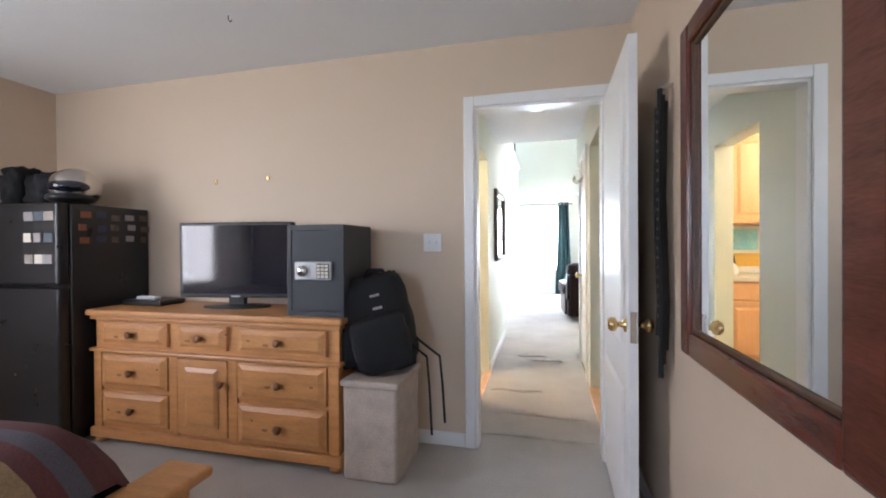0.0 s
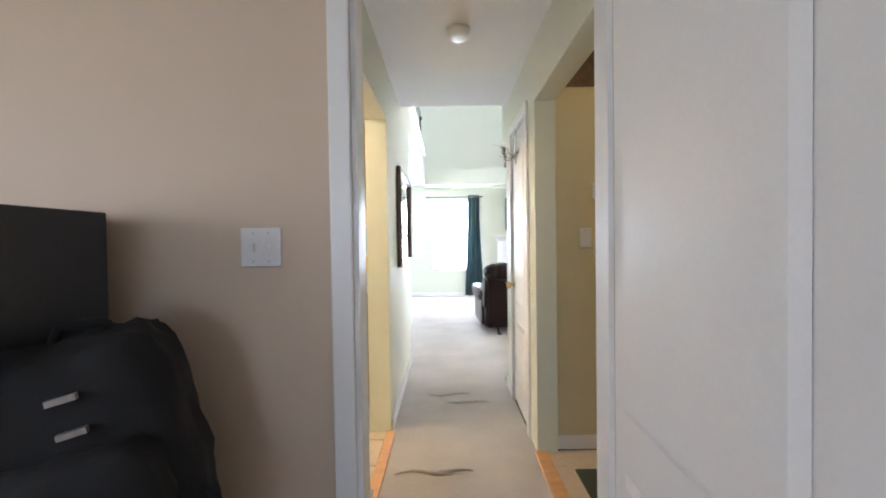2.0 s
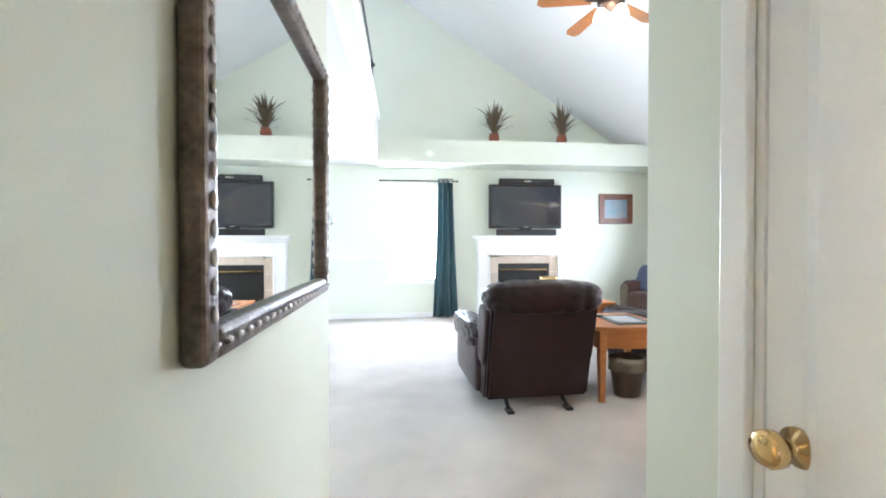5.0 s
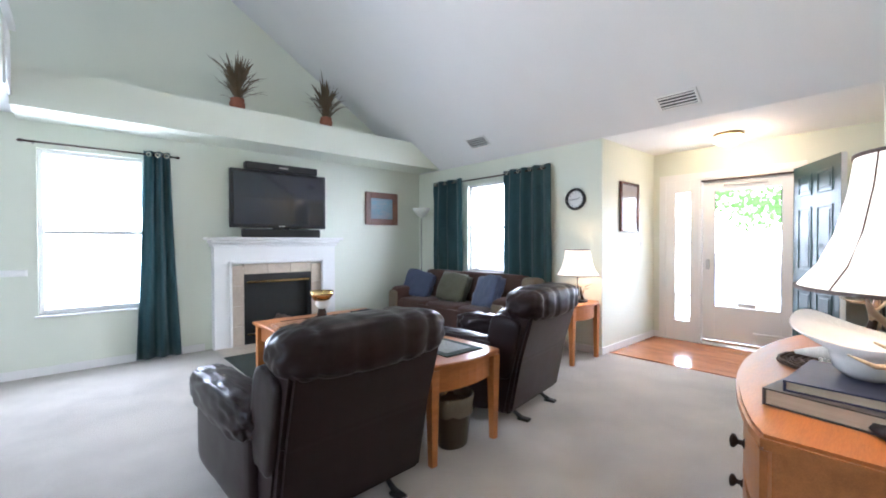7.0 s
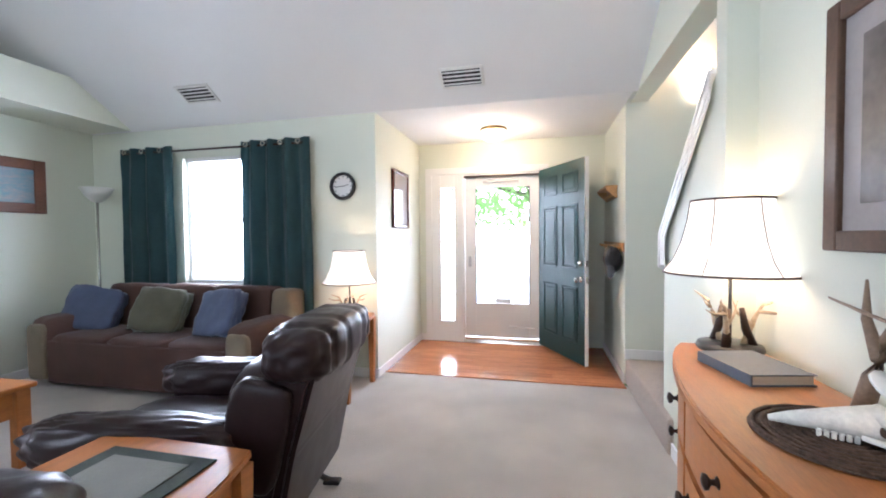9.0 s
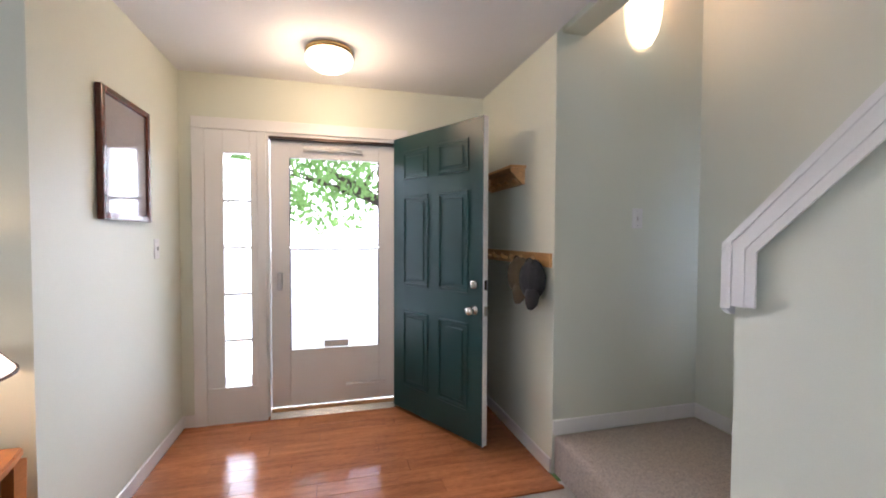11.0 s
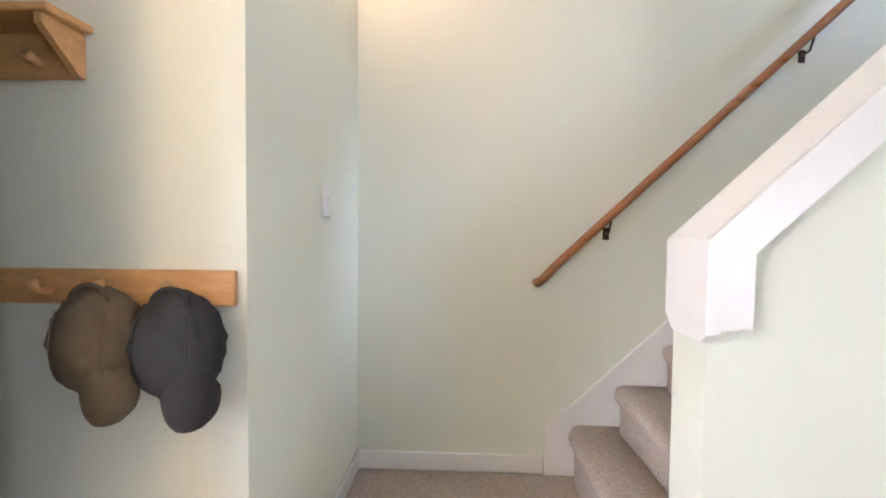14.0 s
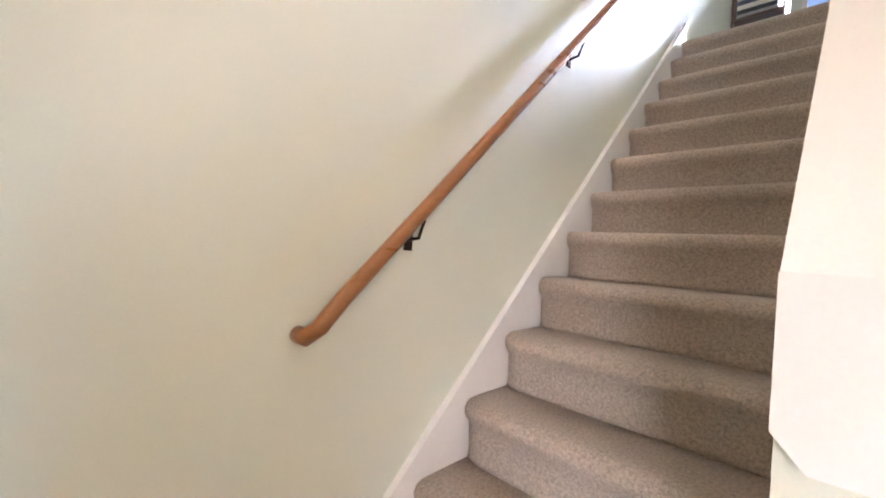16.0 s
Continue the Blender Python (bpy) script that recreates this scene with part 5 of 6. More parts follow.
def recliner(m, label):
    """Faces local +y; its floor centre is the origin."""
    t = thing("recliner", label, "recliner", m @ Matrix.Diagonal((0.93, 1, 0.93, 1)), "leather recliners")
    bm = bmesh.new()
    prism(bm, [(-0.45, 0.10), (0.38, 0.10), (0.40, 0.40), (-0.52, 0.46)], -0.43, 0.43, "x")
    part("base", bm, LEATHER, t)
    bm = bmesh.new()
    prof = [(-0.44, 0.08), (-0.50, 0.10), (-0.575, 0.50), (-0.665, 0.84), (-0.63, 0.93), (-0.50, 0.90), (-0.38, 0.12)]
    prism(bm, prof, -0.42, 0.42, "x")
    bmesh.ops.bevel(bm, geom=list(bm.edges), offset=0.02, segments=2, affect="EDGES")
    part("back_panel", bm, LEATHER, t, smooth=False)
    part("back_cushion", cushion(bmesh.new(), -0.38, -0.38, 0.40, 0.38, -0.12, 0.92, 0.45, 14, 0.03, 1), LEATHER, t, smooth=True, m=pose(0, 0.03, 0, 13))
    bm = cushion(bmesh.new(), -0.46, -0.72, 0.78, 0.46, -0.42, 1.03, 0.55, 26, 0.03, 4)
    for v in bm.verts:
        k = 1 - sum(w * math.exp(-((v.co.x - c - 0.05 * (v.co.z - 0.9)) / 0.022) ** 2) for c, w in ((-0.30, 0.10), (-0.12, 0.07), (0.14, 0.08), (0.29, 0.10))) + 0.05 * noise.noise(v.co * 6)
        v.co.y, v.co.z = -0.565 + (v.co.y + 0.565) * k, 0.90 + (v.co.z - 0.90) * k
    part("head_cushion", bm, LEATHER, t, "gathered leather head pillow", smooth=True)
    part("seat", cushion(bmesh.new(), -0.30, -0.22, 0.30, 0.30, 0.46, 0.50, 0.4, 12, 0.03, 3), LEATHER, t, smooth=True)
    part("footrest", cushion(bmesh.new(), -0.30, 0.40, 0.12, 0.30, 0.52, 0.46, 0.4, 10, 0.08, 8), LEATHER, t, smooth=True)
    for s in (-1, 1):
        part("arm", cushion(bmesh.new(), min(s * 0.29, s * 0.52), -0.38, 0.43, max(s * 0.29, s * 0.52), 0.50, 0.66, 0.6, 22, 0.09, 10 + s), LEATHER, t, smooth=True)
        part("arm_side", cushion(bmesh.new(), min(s * 0.35, s * 0.47), -0.36, 0.09, max(s * 0.35, s * 0.47), 0.44, 0.54, 0.22, 10, 0.02), LEATHER, t, smooth=True)
        part("wing", cushion(bmesh.new(), min(s * 0.37, s * 0.455), -0.42, 0.44, max(s * 0.37, s * 0.455), -0.18, 0.90, 0.35, 12, 0.03, 3), LEATHER, t, smooth=True, m=pose(0, 0.0, 0, 12))
        part("rocker_foot", tube(bmesh.new(), [(s * 0.24, -0.30, 0.11), (s * 0.24, -0.42, 0.06), (s * 0.24, -0.50, 0.015)], [0.012, 0.014, 0.018], 8), BLACK, t, smooth=True)
        part("rocker_pad", B(s * 0.24 - 0.03, -0.56, 0, s * 0.24 + 0.03, -0.47, 0.022, bev=0.008), BLACK, t)
        part("glide", B(s * 0.24 - 0.025, 0.30, 0, s * 0.24 + 0.025, 0.38, 0.10), BLACK, t)
    return t


recliner(pose(1.61, 7.445, 0, 0, 0, 3), "dark brown leather recliner beside the end table")
recliner(pose(3.185, 7.61, 0, 0, 0, 9.5), "dark brown leather recliner near the sofa")


def end_table(m, label, w=0.58, d=0.66, h=0.58):
    t = thing("end_table", label, "end table", m, "oak end tables")
    poly = [(-w / 2, d / 2), (-w / 2, -d / 2 + 0.05)] + [(-w / 2 + w * i / 8, -d / 2 + 0.05 - 0.06 * math.sin(math.pi * i / 8)) for i in range(1, 8)] + [(w / 2, -d / 2 + 0.05), (w / 2, d / 2)]
    bm = prism(bmesh.new(), poly, h - 0.03, h, "z")
    bmesh.ops.bevel(bm, geom=list(bm.edges), offset=0.006, segments=2, affect="EDGES")
    part("top", bm, OAK, t)
    inner = [(u * 0.92, (v_ + 0.015) * 0.93) for u, v_ in poly]
    part("apron", prism(bmesh.new(), inner, h - 0.17, h - 0.03, "z"), OAK, t)
    for sx_ in (-1, 1):
        for sy in (-1, 1):
            x, y = sx_ * (w / 2 - 0.05), sy * (d / 2 - 0.06)
            bm = bmesh.new()
            v0 = [bm.verts.new((x + a * 0.019, y + b * 0.019, 0)) for a, b in ((-1, -1), (1, -1), (1, 1), (-1, 1))]
            v1 = [bm.verts.new((x + a * 0.030, y + b * 0.030, h - 0.03)) for a, b in ((-1, -1), (1, -1), (1, 1), (-1, 1))]
            for i in range(4):
                bm.faces.new((v0[i], v0[(i + 1) % 4], v1[(i + 1) % 4], v1[i]))
            bm.faces.new(v0[::-1])
            bm.faces.new(v1)
            part("leg", bm, OAK, t)
    return t


end_table(pose(2.43, 7.31, 0), "honey oak bow-front end table between the recliners", 0.62, 0.66)
pm = thing("place_mat", "dark green and brown mat on the end table", "mat", pose(2.49, 7.29, 0.58))
part("mat", B(-0.16, -0.20, 0, 0.16, 0.22, 0.006, bev=0.002, seg=1), RUGGREEN, pm)
part("field", B(-0.11, -0.14, 0.0062, 0.11, 0.16, 0.0075), OLIVE, pm)
rc = thing("remote_control", "black remote control on the end table", "remote control", pose(2.31, 7.50, 0.58, 0, 0, 40))
part("body", B(-0.025, -0.09, 0, 0.025, 0.09, 0.02, bev=0.006), BLACK, rc)
part("button_pad", B(-0.016, -0.06, 0.02, 0.016, 0.06, 0.022), SILVER, rc)
end_table(pose(4.72, 7.78, 0), "honey oak end table under the window wall lamp", 0.60, 0.62, 0.62)

wb = thing("waste_bin", "brown plastic waste bin with a clear liner", "waste bin", pose(2.44, 7.16, 0))
part("body", lathe(bmesh.new(), [(0.085, 0), (0.09, 0.005), (0.122, 0.30), (0.128, 0.31), (0.118, 0.31), (0.085, 0.012)], 24), BIN, wb, smooth=True, m=Matrix.Diagonal((1.15, 0.9, 1, 1)))
bm = lathe(bmesh.new(), [(0.131, 0.21), (0.129, 0.27), (0.131, 0.316), (0.116, 0.316), (0.112, 0.27)], 40, close=False)
for v in bm.verts:
    k = 1 + 0.06 * noise.noise(v.co * 25)
    v.co = Vector((v.co.x * k * 1.15, v.co.y * k * 0.9, v.co.z + 0.02 * noise.noise(v.co * 18)))
part("liner", bm, BAG, wb, smooth=True)

cf = thing("coffee_table", "honey oak coffee table with a drawer", "coffee table", pose(2.66, 9.30, 0))
bm = B(-0.66, -0.37, 0.45, 0.66, 0.37, 0.48, bev=0.008)
part("top", bm, OAK, cf)
part("apron", B(-0.60, -0.32, 0.29, 0.60, 0.32, 0.45, bev=0.004), OAK, cf)
for y in (-0.32,):
    drawer(cf, -0.40, 0.40, 0.31, 0.43, y, OAK, [(-0.2, 0.37), (0.2, 0.37)], BRONZE)
part("side_drawer", B(0.60, -0.24, 0.31, 0.612, 0.24, 0.43, bev=0.003), OAK, cf)
for s in (-1, 1):
    for u in (-1, 1):
        part("leg", B(s * 0.60 - 0.035, u * 0.32 - 0.035, 0, s * 0.60 + 0.035, u * 0.32 + 0.035, 0.45, bev=0.008), OAK, cf)
rn = thing("table_runner", "brown woven runner on the coffee table", "runner", pose(2.66, 9.30, 0.48))
part("cloth", B(-0.45, -0.17, 0, 0.45, 0.17, 0.005), MATGREY, rn)
bk = thing("book", "closed dark book on the coffee table", "book", pose(3.08, 9.30, 0.48, 0, 0, 12))
part("cover", B(-0.13, -0.09, 0, 0.13, 0.09, 0.035, bev=0.005), BLACKCLOTH, bk)
part("page_block", B(-0.125, -0.093, 0.006, 0.12, -0.0905, 0.03), PAGES, bk)
bx = thing("wooden_box", "flat brown wooden box lying on the coffee table", "box", pose(2.20, 9.13, 0.48, 0, 0, 4))
part("body", B(-0.17, -0.10, 0, 0.17, 0.10, 0.028, bev=0.004), RAILWOOD, bx)
part("lid", B(-0.175, -0.105, 0.028, 0.175, 0.105, 0.040, bev=0.005), RAILWOOD, bx)
bw = thing("glass_bowl", "amber and clear glass centrepiece with gold rim on a dark base", "bowl", pose(2.55, 9.24, 0.485))
part("base", lathe(bmesh.new(), [(0.10, 0), (0.11, 0.02), (0.05, 0.05), (0.035, 0.12)], 20), BRONZE, bw, smooth=True)
part("stem", blob(bmesh.new(), (0.02, 0, 0.17), (0.075, 0.06, 0.07), 2, 0.5, 5), SHADEOFF, bw, smooth=True)
part("bowl", lathe(bmesh.new(), [(0.03, 0.19), (0.08, 0.21), (0.115, 0.26), (0.12, 0.30), (0.112, 0.30), (0.07, 0.22)], 26), BRASS, bw, smooth=True)

so = thing("sofa", "brown fabric three-seat sofa under the window", "sofa", pose(4.64, 9.36, 0, 0, 0, -90))
# local x runs along the sofa, local -y is its front
part("base", B(-1.13, -0.38, 0.06, 1.13, 0.33, 0.32, bev=0.03, seg=3), SUEDE, so)
part("throw_skirt", B(-0.92, -0.405, 0.05, 0.92, -0.375, 0.42, bev=0.012), SUEDE, so)
for i in range(3):
    part("seat_cushion", cushion(bmesh.new(), -0.92 + i * 0.615, -0.40, 0.29, -0.31 + i * 0.615, 0.16, 0.47, 0.3, 10, 0.05, i), SUEDE, so, smooth=True)
    part("back_cushion", cushion(bmesh.new(), -0.93 + i * 0.62, 0.06, 0.40, -0.31 + i * 0.62, 0.34, 0.88, 0.20, 10, 0.04, i + 4), SUEDE, so, smooth=True, m=pose(0, 0, 0, -6))
for s in (-1, 1):
    part("arm", cushion(bmesh.new(), s * 1.02 - 0.13, -0.40, 0.05, s * 1.02 + 0.13, 0.32, 0.62, 0.3, 10, 0.04, s), SUEDE, so, smooth=True)
part("back_end", cushion(bmesh.new(), 0.93, 0.05, 0.40, 1.14, 0.34, 0.86, 0.35, 10, 0.04, 9), SOFATAN, so, "tan upholstery showing beside the brown cover", True, pose(0, 0, 0, -6))
for s in (-1, 1):
    part("arm_front", cushion(bmesh.new(), s * 1.03 - 0.10, -0.425, 0.07, s * 1.03 + 0.10, -0.34, 0.56, 0.25, 8, 0.02, s), SOFATAN, so, "tan upholstered arm front", True)
for x, y, c, lab, r in ((4.50, 10.22, BLUECLOTH, "slate blue square cushion leaning on the sofa back", 20), (4.52, 9.45, OLIVE, "olive green square cushion leaning on the sofa back", 8), (4.50, 8.78, BLUECLOTH, "slate blue square cushion leaning on the sofa back", -12)):
    cu = thing("cushion", lab, "cushion", pose(x, y, 0.46, 0, 0, -90 + r), "sofa cushions")
    part("cover", cushion(bmesh.new(), -0.23, -0.075, 0.0, 0.23, 0.075, 0.41, 0.27, 14, 0.10, y), c, cu, smooth=True, m=pose(0, 0, 0, -24, r * 0.6, 0))


def antler(parent, base, mats, s=1.0, lean=0.3, turn=0.0):
    q = Matrix.Translation(base) @ Matrix.Rotation(turn, 4, "Z")
    P = lambda *p: tuple(q @ (Vector(p) * s))
    part("antler", tube(bmesh.new(), [P(0, 0, 0), P(0.02, 0, 0.06), P(0.05 * lean + 0.03, 0, 0.12), P(0.10 * lean + 0.05, 0, 0.18), P(0.16, 0.0, 0.215)], [0.014 * s, 0.013 * s, 0.011 * s, 0.008 * s, 0.002 * s], 8), mats, parent, smooth=True)
    part("tine", tube(bmesh.new(), [P(0.03, 0, 0.09), P(-0.02, 0.02, 0.14), P(-0.035, 0.03, 0.20)], [0.010 * s, 0.007 * s, 0.002 * s], 8), mats, parent, smooth=True)
    part("tine", tube(bmesh.new(), [P(0.06, 0, 0.15), P(0.11, -0.03, 0.15), P(0.16, -0.05, 0.175)], [0.009 * s, 0.006 * s, 0.002 * s], 8), mats, parent, smooth=True)


def table_lamp(m, label, power, k=1.0, on=True):
    t = thing("table_lamp", label, "table lamp", m, "antler table lamps")
    part("base", lathe(bmesh.new(), [(0.085 * k, 0), (0.09 * k, 0.012), (0.085 * k, 0.026), (0.03 * k, 0.03)], 28), BLACK, t, smooth=True)
    part("stem", tube(bmesh.new(), [(0, 0, 0.02), (0, 0, 0.27 * k)], 0.007, 8), BLACK, t, smooth=True)
    for a in (0.4, 2.6, 4.6):
        antler(t, (0.035 * math.cos(a) * k, 0.035 * math.sin(a) * k, 0.025), BONE, 0.68 * k, 0.2, a)
        part("antler_foot", tube(bmesh.new(), [(0.06 * math.cos(a) * k, 0.06 * math.sin(a) * k, 0.02), (0.04 * math.cos(a) * k, 0.04 * math.sin(a) * k, 0.07 * k), (0.03 * math.cos(a) * k, 0.03 * math.sin(a) * k, 0.13 * k)], [0.018, 0.016, 0.010], 8), BRONZE, t, smooth=True)
    prof = [(0.180, 0.235), (0.150, 0.275), (0.128, 0.33), (0.112, 0.40), (0.105, 0.455)]
    bm = lathe(bmesh.new(), [(r * k, z * k) for r, z in prof] + [((r - 0.003) * k, z * k) for r, z in prof[::-1]], 36, close=False)
    part("shade", bm, SHADE, t, "cream bell lampshade, lit" if on else "", smooth=True)
    for r, z in ((0.181, 0.235), (0.106, 0.455)):
        part("shade_trim", lathe(bmesh.new(), [((r - 0.003) * k, z * k - 0.004), ((r + 0.002) * k, z * k - 0.004), ((r + 0.002) * k, z * k + 0.004), ((r - 0.003) * k, z * k + 0.004)], 36, close=False), DARKWOOD, t)
    for i in range(6):
        a = i * math.pi / 3 + 0.3
        part("seam", tube(bmesh.new(), [((r + 0.002) * k * math.cos(a), (r + 0.002) * k * math.sin(a), z * k) for r, z in prof], 0.0018, 5), DARKWOOD, t)
    lamp("lamp_bulb", "POINT", m @ pose(0, 0, 0.36 * k), power, WARM, radius=0.03)
    return t


SBH = 0.84                                       # sideboard height
table_lamp(pose(3.39, 5.32, SBH), "lit antler table lamp with a cream bell shade", 6, 1.32)
table_lamp(pose(4.80, 7.66, 0.62), "lit antler lamp with cream bell shade on the end table", 6, 1.25)

bf = thing("sideboard", "honey oak bow-front sideboard with black knobs", "sideboard", pose(0, 0, 0))
bx0, bx1, byb = 1.81, 3.485, SBY + 0.02


def bow(x, inset=0.0):
    u = (x - bx0) / (bx1 - bx0)
    return 5.475 + 0.185 * math.sin(math.pi * min(1, max(0, u))) ** 0.8 - inset


N = 24
xs = [bx0 + (bx1 - bx0) * i / N for i in range(N + 1)]
bm = prism(bmesh.new(), [(bx0, 4.99), *[(x, bow(x)) for x in xs], (bx1, byb), (2.33, byb), (2.33, 4.99)], SBH - 0.035, SBH, "z")
bmesh.ops.bevel(bm, geom=[e for e in bm.edges if abs(e.verts[0].co.z - e.verts[1].co.z) < 1e-4], offset=0.008, segments=2, affect="EDGES")
part("top", bm, OAK, bf)
xi = [bx0 + 0.03 + (bx1 - bx0 - 0.06) * i / N for i in range(N + 1)]
part("body", prism(bmesh.new(), [(bx0 + 0.03, 5.0), *[(x, bow(x, 0.035)) for x in xi], (bx1 - 0.03, byb), (2.32, byb), (2.32, 5.0)], 0.06, SBH - 0.035, "z"), OAK, bf)
for x in (bx0 + 0.06, bx1 - 0.06):
    for y in ((5.05 if x < 2 else byb + 0.04), bow(x, 0.08)):
        part("foot", B(x - 0.03, y - 0.03, 0, x + 0.03, y + 0.03, 0.06, bev=0.004), OAK, bf)


def bow_front(name, xa, xb, za, zb):
    seg = [xa + (xb - xa) * i / 10 for i in range(11)]
    bm = prism(bmesh.new(), [(x, bow(x, 0.036)) for x in seg] + [(x, bow(x, 0.020)) for x in seg[::-1]], za, zb, "z")
    f = part(name, bm, OAK, bf)
    return f


for xa, xb in ((bx0 + 0.06, bx0 + 0.50), (bx0 + 0.53, bx1 - 0.53), (bx1 - 0.50, bx1 - 0.06)):
    for za, zb, nm in ((0.61, 0.78, "drawer"), (0.11, 0.58, "door")):
        f = bow_front(nm, xa, xb, za, zb)
        kx = (xa + xb) / 2 if nm == "drawer" else xb - 0.06
        part("knob", lathe(bmesh.new(), [(0.016, 0), (0.008, 0.006), (0.007, 0.016), (0.019, 0.024), (0.020, 0.032), (0.006, 0.037)], 16), BRONZE, f, m=pose(kx, bow(kx, 0.020), (za + zb) / 2 if nm == "drawer" else 0.50, -90), smooth=True)


def book(m, label, w, d, h, cover):
    t = thing("book", label, "book", m, "books on the sideboard")
    part("cover", B(-w / 2, -d / 2, 0, w / 2, d / 2, 0.004), cover, t)
    part("cover", B(-w / 2, -d / 2, h - 0.004, w / 2, d / 2, h), cover, t)
    part("spine", B(-w / 2, -d / 2, 0.004, -w / 2 + 0.006, d / 2, h - 0.004), cover, t)
    part("page_block", B(-w / 2 + 0.006, -d / 2 + 0.006, 0.004, w / 2 - 0.006, d / 2 - 0.006, h - 0.004), PAGES, t)
    return t


book(pose(3.10, 5.37, SBH, 0, 0, -78), "grey-blue hardback book beside the lamp", 0.20, 0.27, 0.036, BOOKBLUE)
book(pose(2.17, 5.36, SBH, 0, 0, -100), "dark taupe hardback book on the sideboard", 0.25, 0.33, 0.045, BOOKTAUPE)
book(pose(2.18, 5.35, SBH + 0.045, 0, 0, -94), "navy and white paperback book on the sideboard", 0.22, 0.30, 0.028, BOOKNAVY)
dl = thing("doily", "round dark woven mat under the skull", "mat", pose(2.62, 5.40, SBH) @ Matrix.Diagonal((1.16, 1.16, 1, 1)))
part("mat", lathe(bmesh.new(), [(0.145, 0), (0.152, 0.003), (0.150, 0.006), (0.12, 0.007), (0.02, 0.007)], 40), MATGREY, dl, smooth=True)
for i in range(7):
    r = 0.045 + 0.0165 * i
    part("coil", tube(bmesh.new(), [(r * math.cos(a * math.pi / 18), r * math.sin(a * math.pi / 18), 0.008 + 0.002 * (a % 2)) for a in range(37)], 0.0055, 6), MATGREY, dl, smooth=True)
sk = thing("animal_skull", "white deer skull lying on the woven mat", "skull", pose(2.60, 5.385, SBH + 0.01, 0, 0, 66) @ Matrix.Scale(0.95, 4))
part("cranium", blob(bmesh.new(), (-0.085, 0, 0.042), (0.060, 0.047, 0.040), 3, 0.12, 5), SKULL, sk, smooth=True)
part("brow", tube(bmesh.new(), [(-0.05, -0.056, 0.052), (-0.035, -0.03, 0.070), (-0.03, 0, 0.074), (-0.035, 0.03, 0.070), (-0.05, 0.056, 0.052)], [0.010, 0.015, 0.016, 0.015, 0.010], 10), SKULL, sk, smooth=True)
part("muzzle", tube(bmesh.new(), [(-0.07, 0, 0.042), (-0.02, 0, 0.048), (0.05, 0, 0.038), (0.12, 0, 0.024), (0.165, 0, 0.014)], [0.036, 0.040, 0.027, 0.017, 0.007], 14), SKULL, sk, smooth=True)
for s_ in (-1, 1):
    # Dark blobs stand in for the shade inside the hollow eye sockets.
    part("eye_socket_shade", blob(bmesh.new(), (-0.045, s_ * 0.040, 0.045), (0.020, 0.010, 0.017)), MATGREY, sk, smooth=True)
    part("cheek", tube(bmesh.new(), [(-0.09, s_ * 0.050, 0.030), (-0.05, s_ * 0.054, 0.020), (0.0, s_ * 0.036, 0.022)], [0.006, 0.009, 0.006], 8), SKULL, sk, smooth=True)
    for k in range(6):
        part("tooth", B(0.0 + 0.013 * k, s_ * 0.020 - 0.005, 0.0, 0.010 + 0.013 * k, s_ * 0.020 + 0.005, 0.018, bev=0.002, seg=1), SKULL, sk)
an = thing("antler_pair", "brown deer antlers standing on the sideboard", "antler", pose(2.80, 5.255, SBH, 0, 0, 172))
antler(an, (0, 0, 0), ANTLER, 1.7, 0.3, 0.2)
antler(an, (0.24, 0.0, 0.0), ANTLER, 1.5, 0.3, 2.7)
part("cross_stick", tube(bmesh.new(), [(-0.22, 0.02, 0.27), (0.0, 0.0, 0.262), (0.28, -0.01, 0.25)], [0.003, 0.005, 0.003], 6), ANTLER, an, smooth=True)
bl = thing("porcelain_bowl", "white porcelain boat-shaped bowl on the books", "bowl", pose(2.225, 5.325, SBH + 0.073, 0, 0, 36) @ Matrix.Scale(0.84, 4))
bm = bmesh.new()
rings = []
for r, z in ((0.05, 0), (0.075, 0.02), (0.085, 0.06), (0.088, 0.075), (0.175, 0.115), (0.172, 0.12), (0.08, 0.085), (0.055, 0.03)):
    ring = []
    for i in range(40):
        a = 2 * math.pi * i / 40
        lx = 1.75 if r > 0.12 else 1.15
        lift = 0.05 * (math.cos(a) ** 4) if r > 0.12 else 0.0
        ring.append(bm.verts.new((r * lx * math.cos(a), r * (0.8 if r > 0.12 else 1) * math.sin(a), z + lift)))
    rings.append(ring)
for a, b in zip(rings, rings[1:]):
    for i in range(40):
        bm.faces.new((a[i], a[(i + 1) % 40], b[(i + 1) % 40], b[i]))
bm.faces.new(rings[0][::-1])
bm.faces.new(rings[-1])
part("body", bm, PORCELAIN, bl, smooth=True)
table_lamp(pose(2.05, 5.20, SBH), "lit antler lamp with cream bell shade on the sideboard", 5, 1.38)

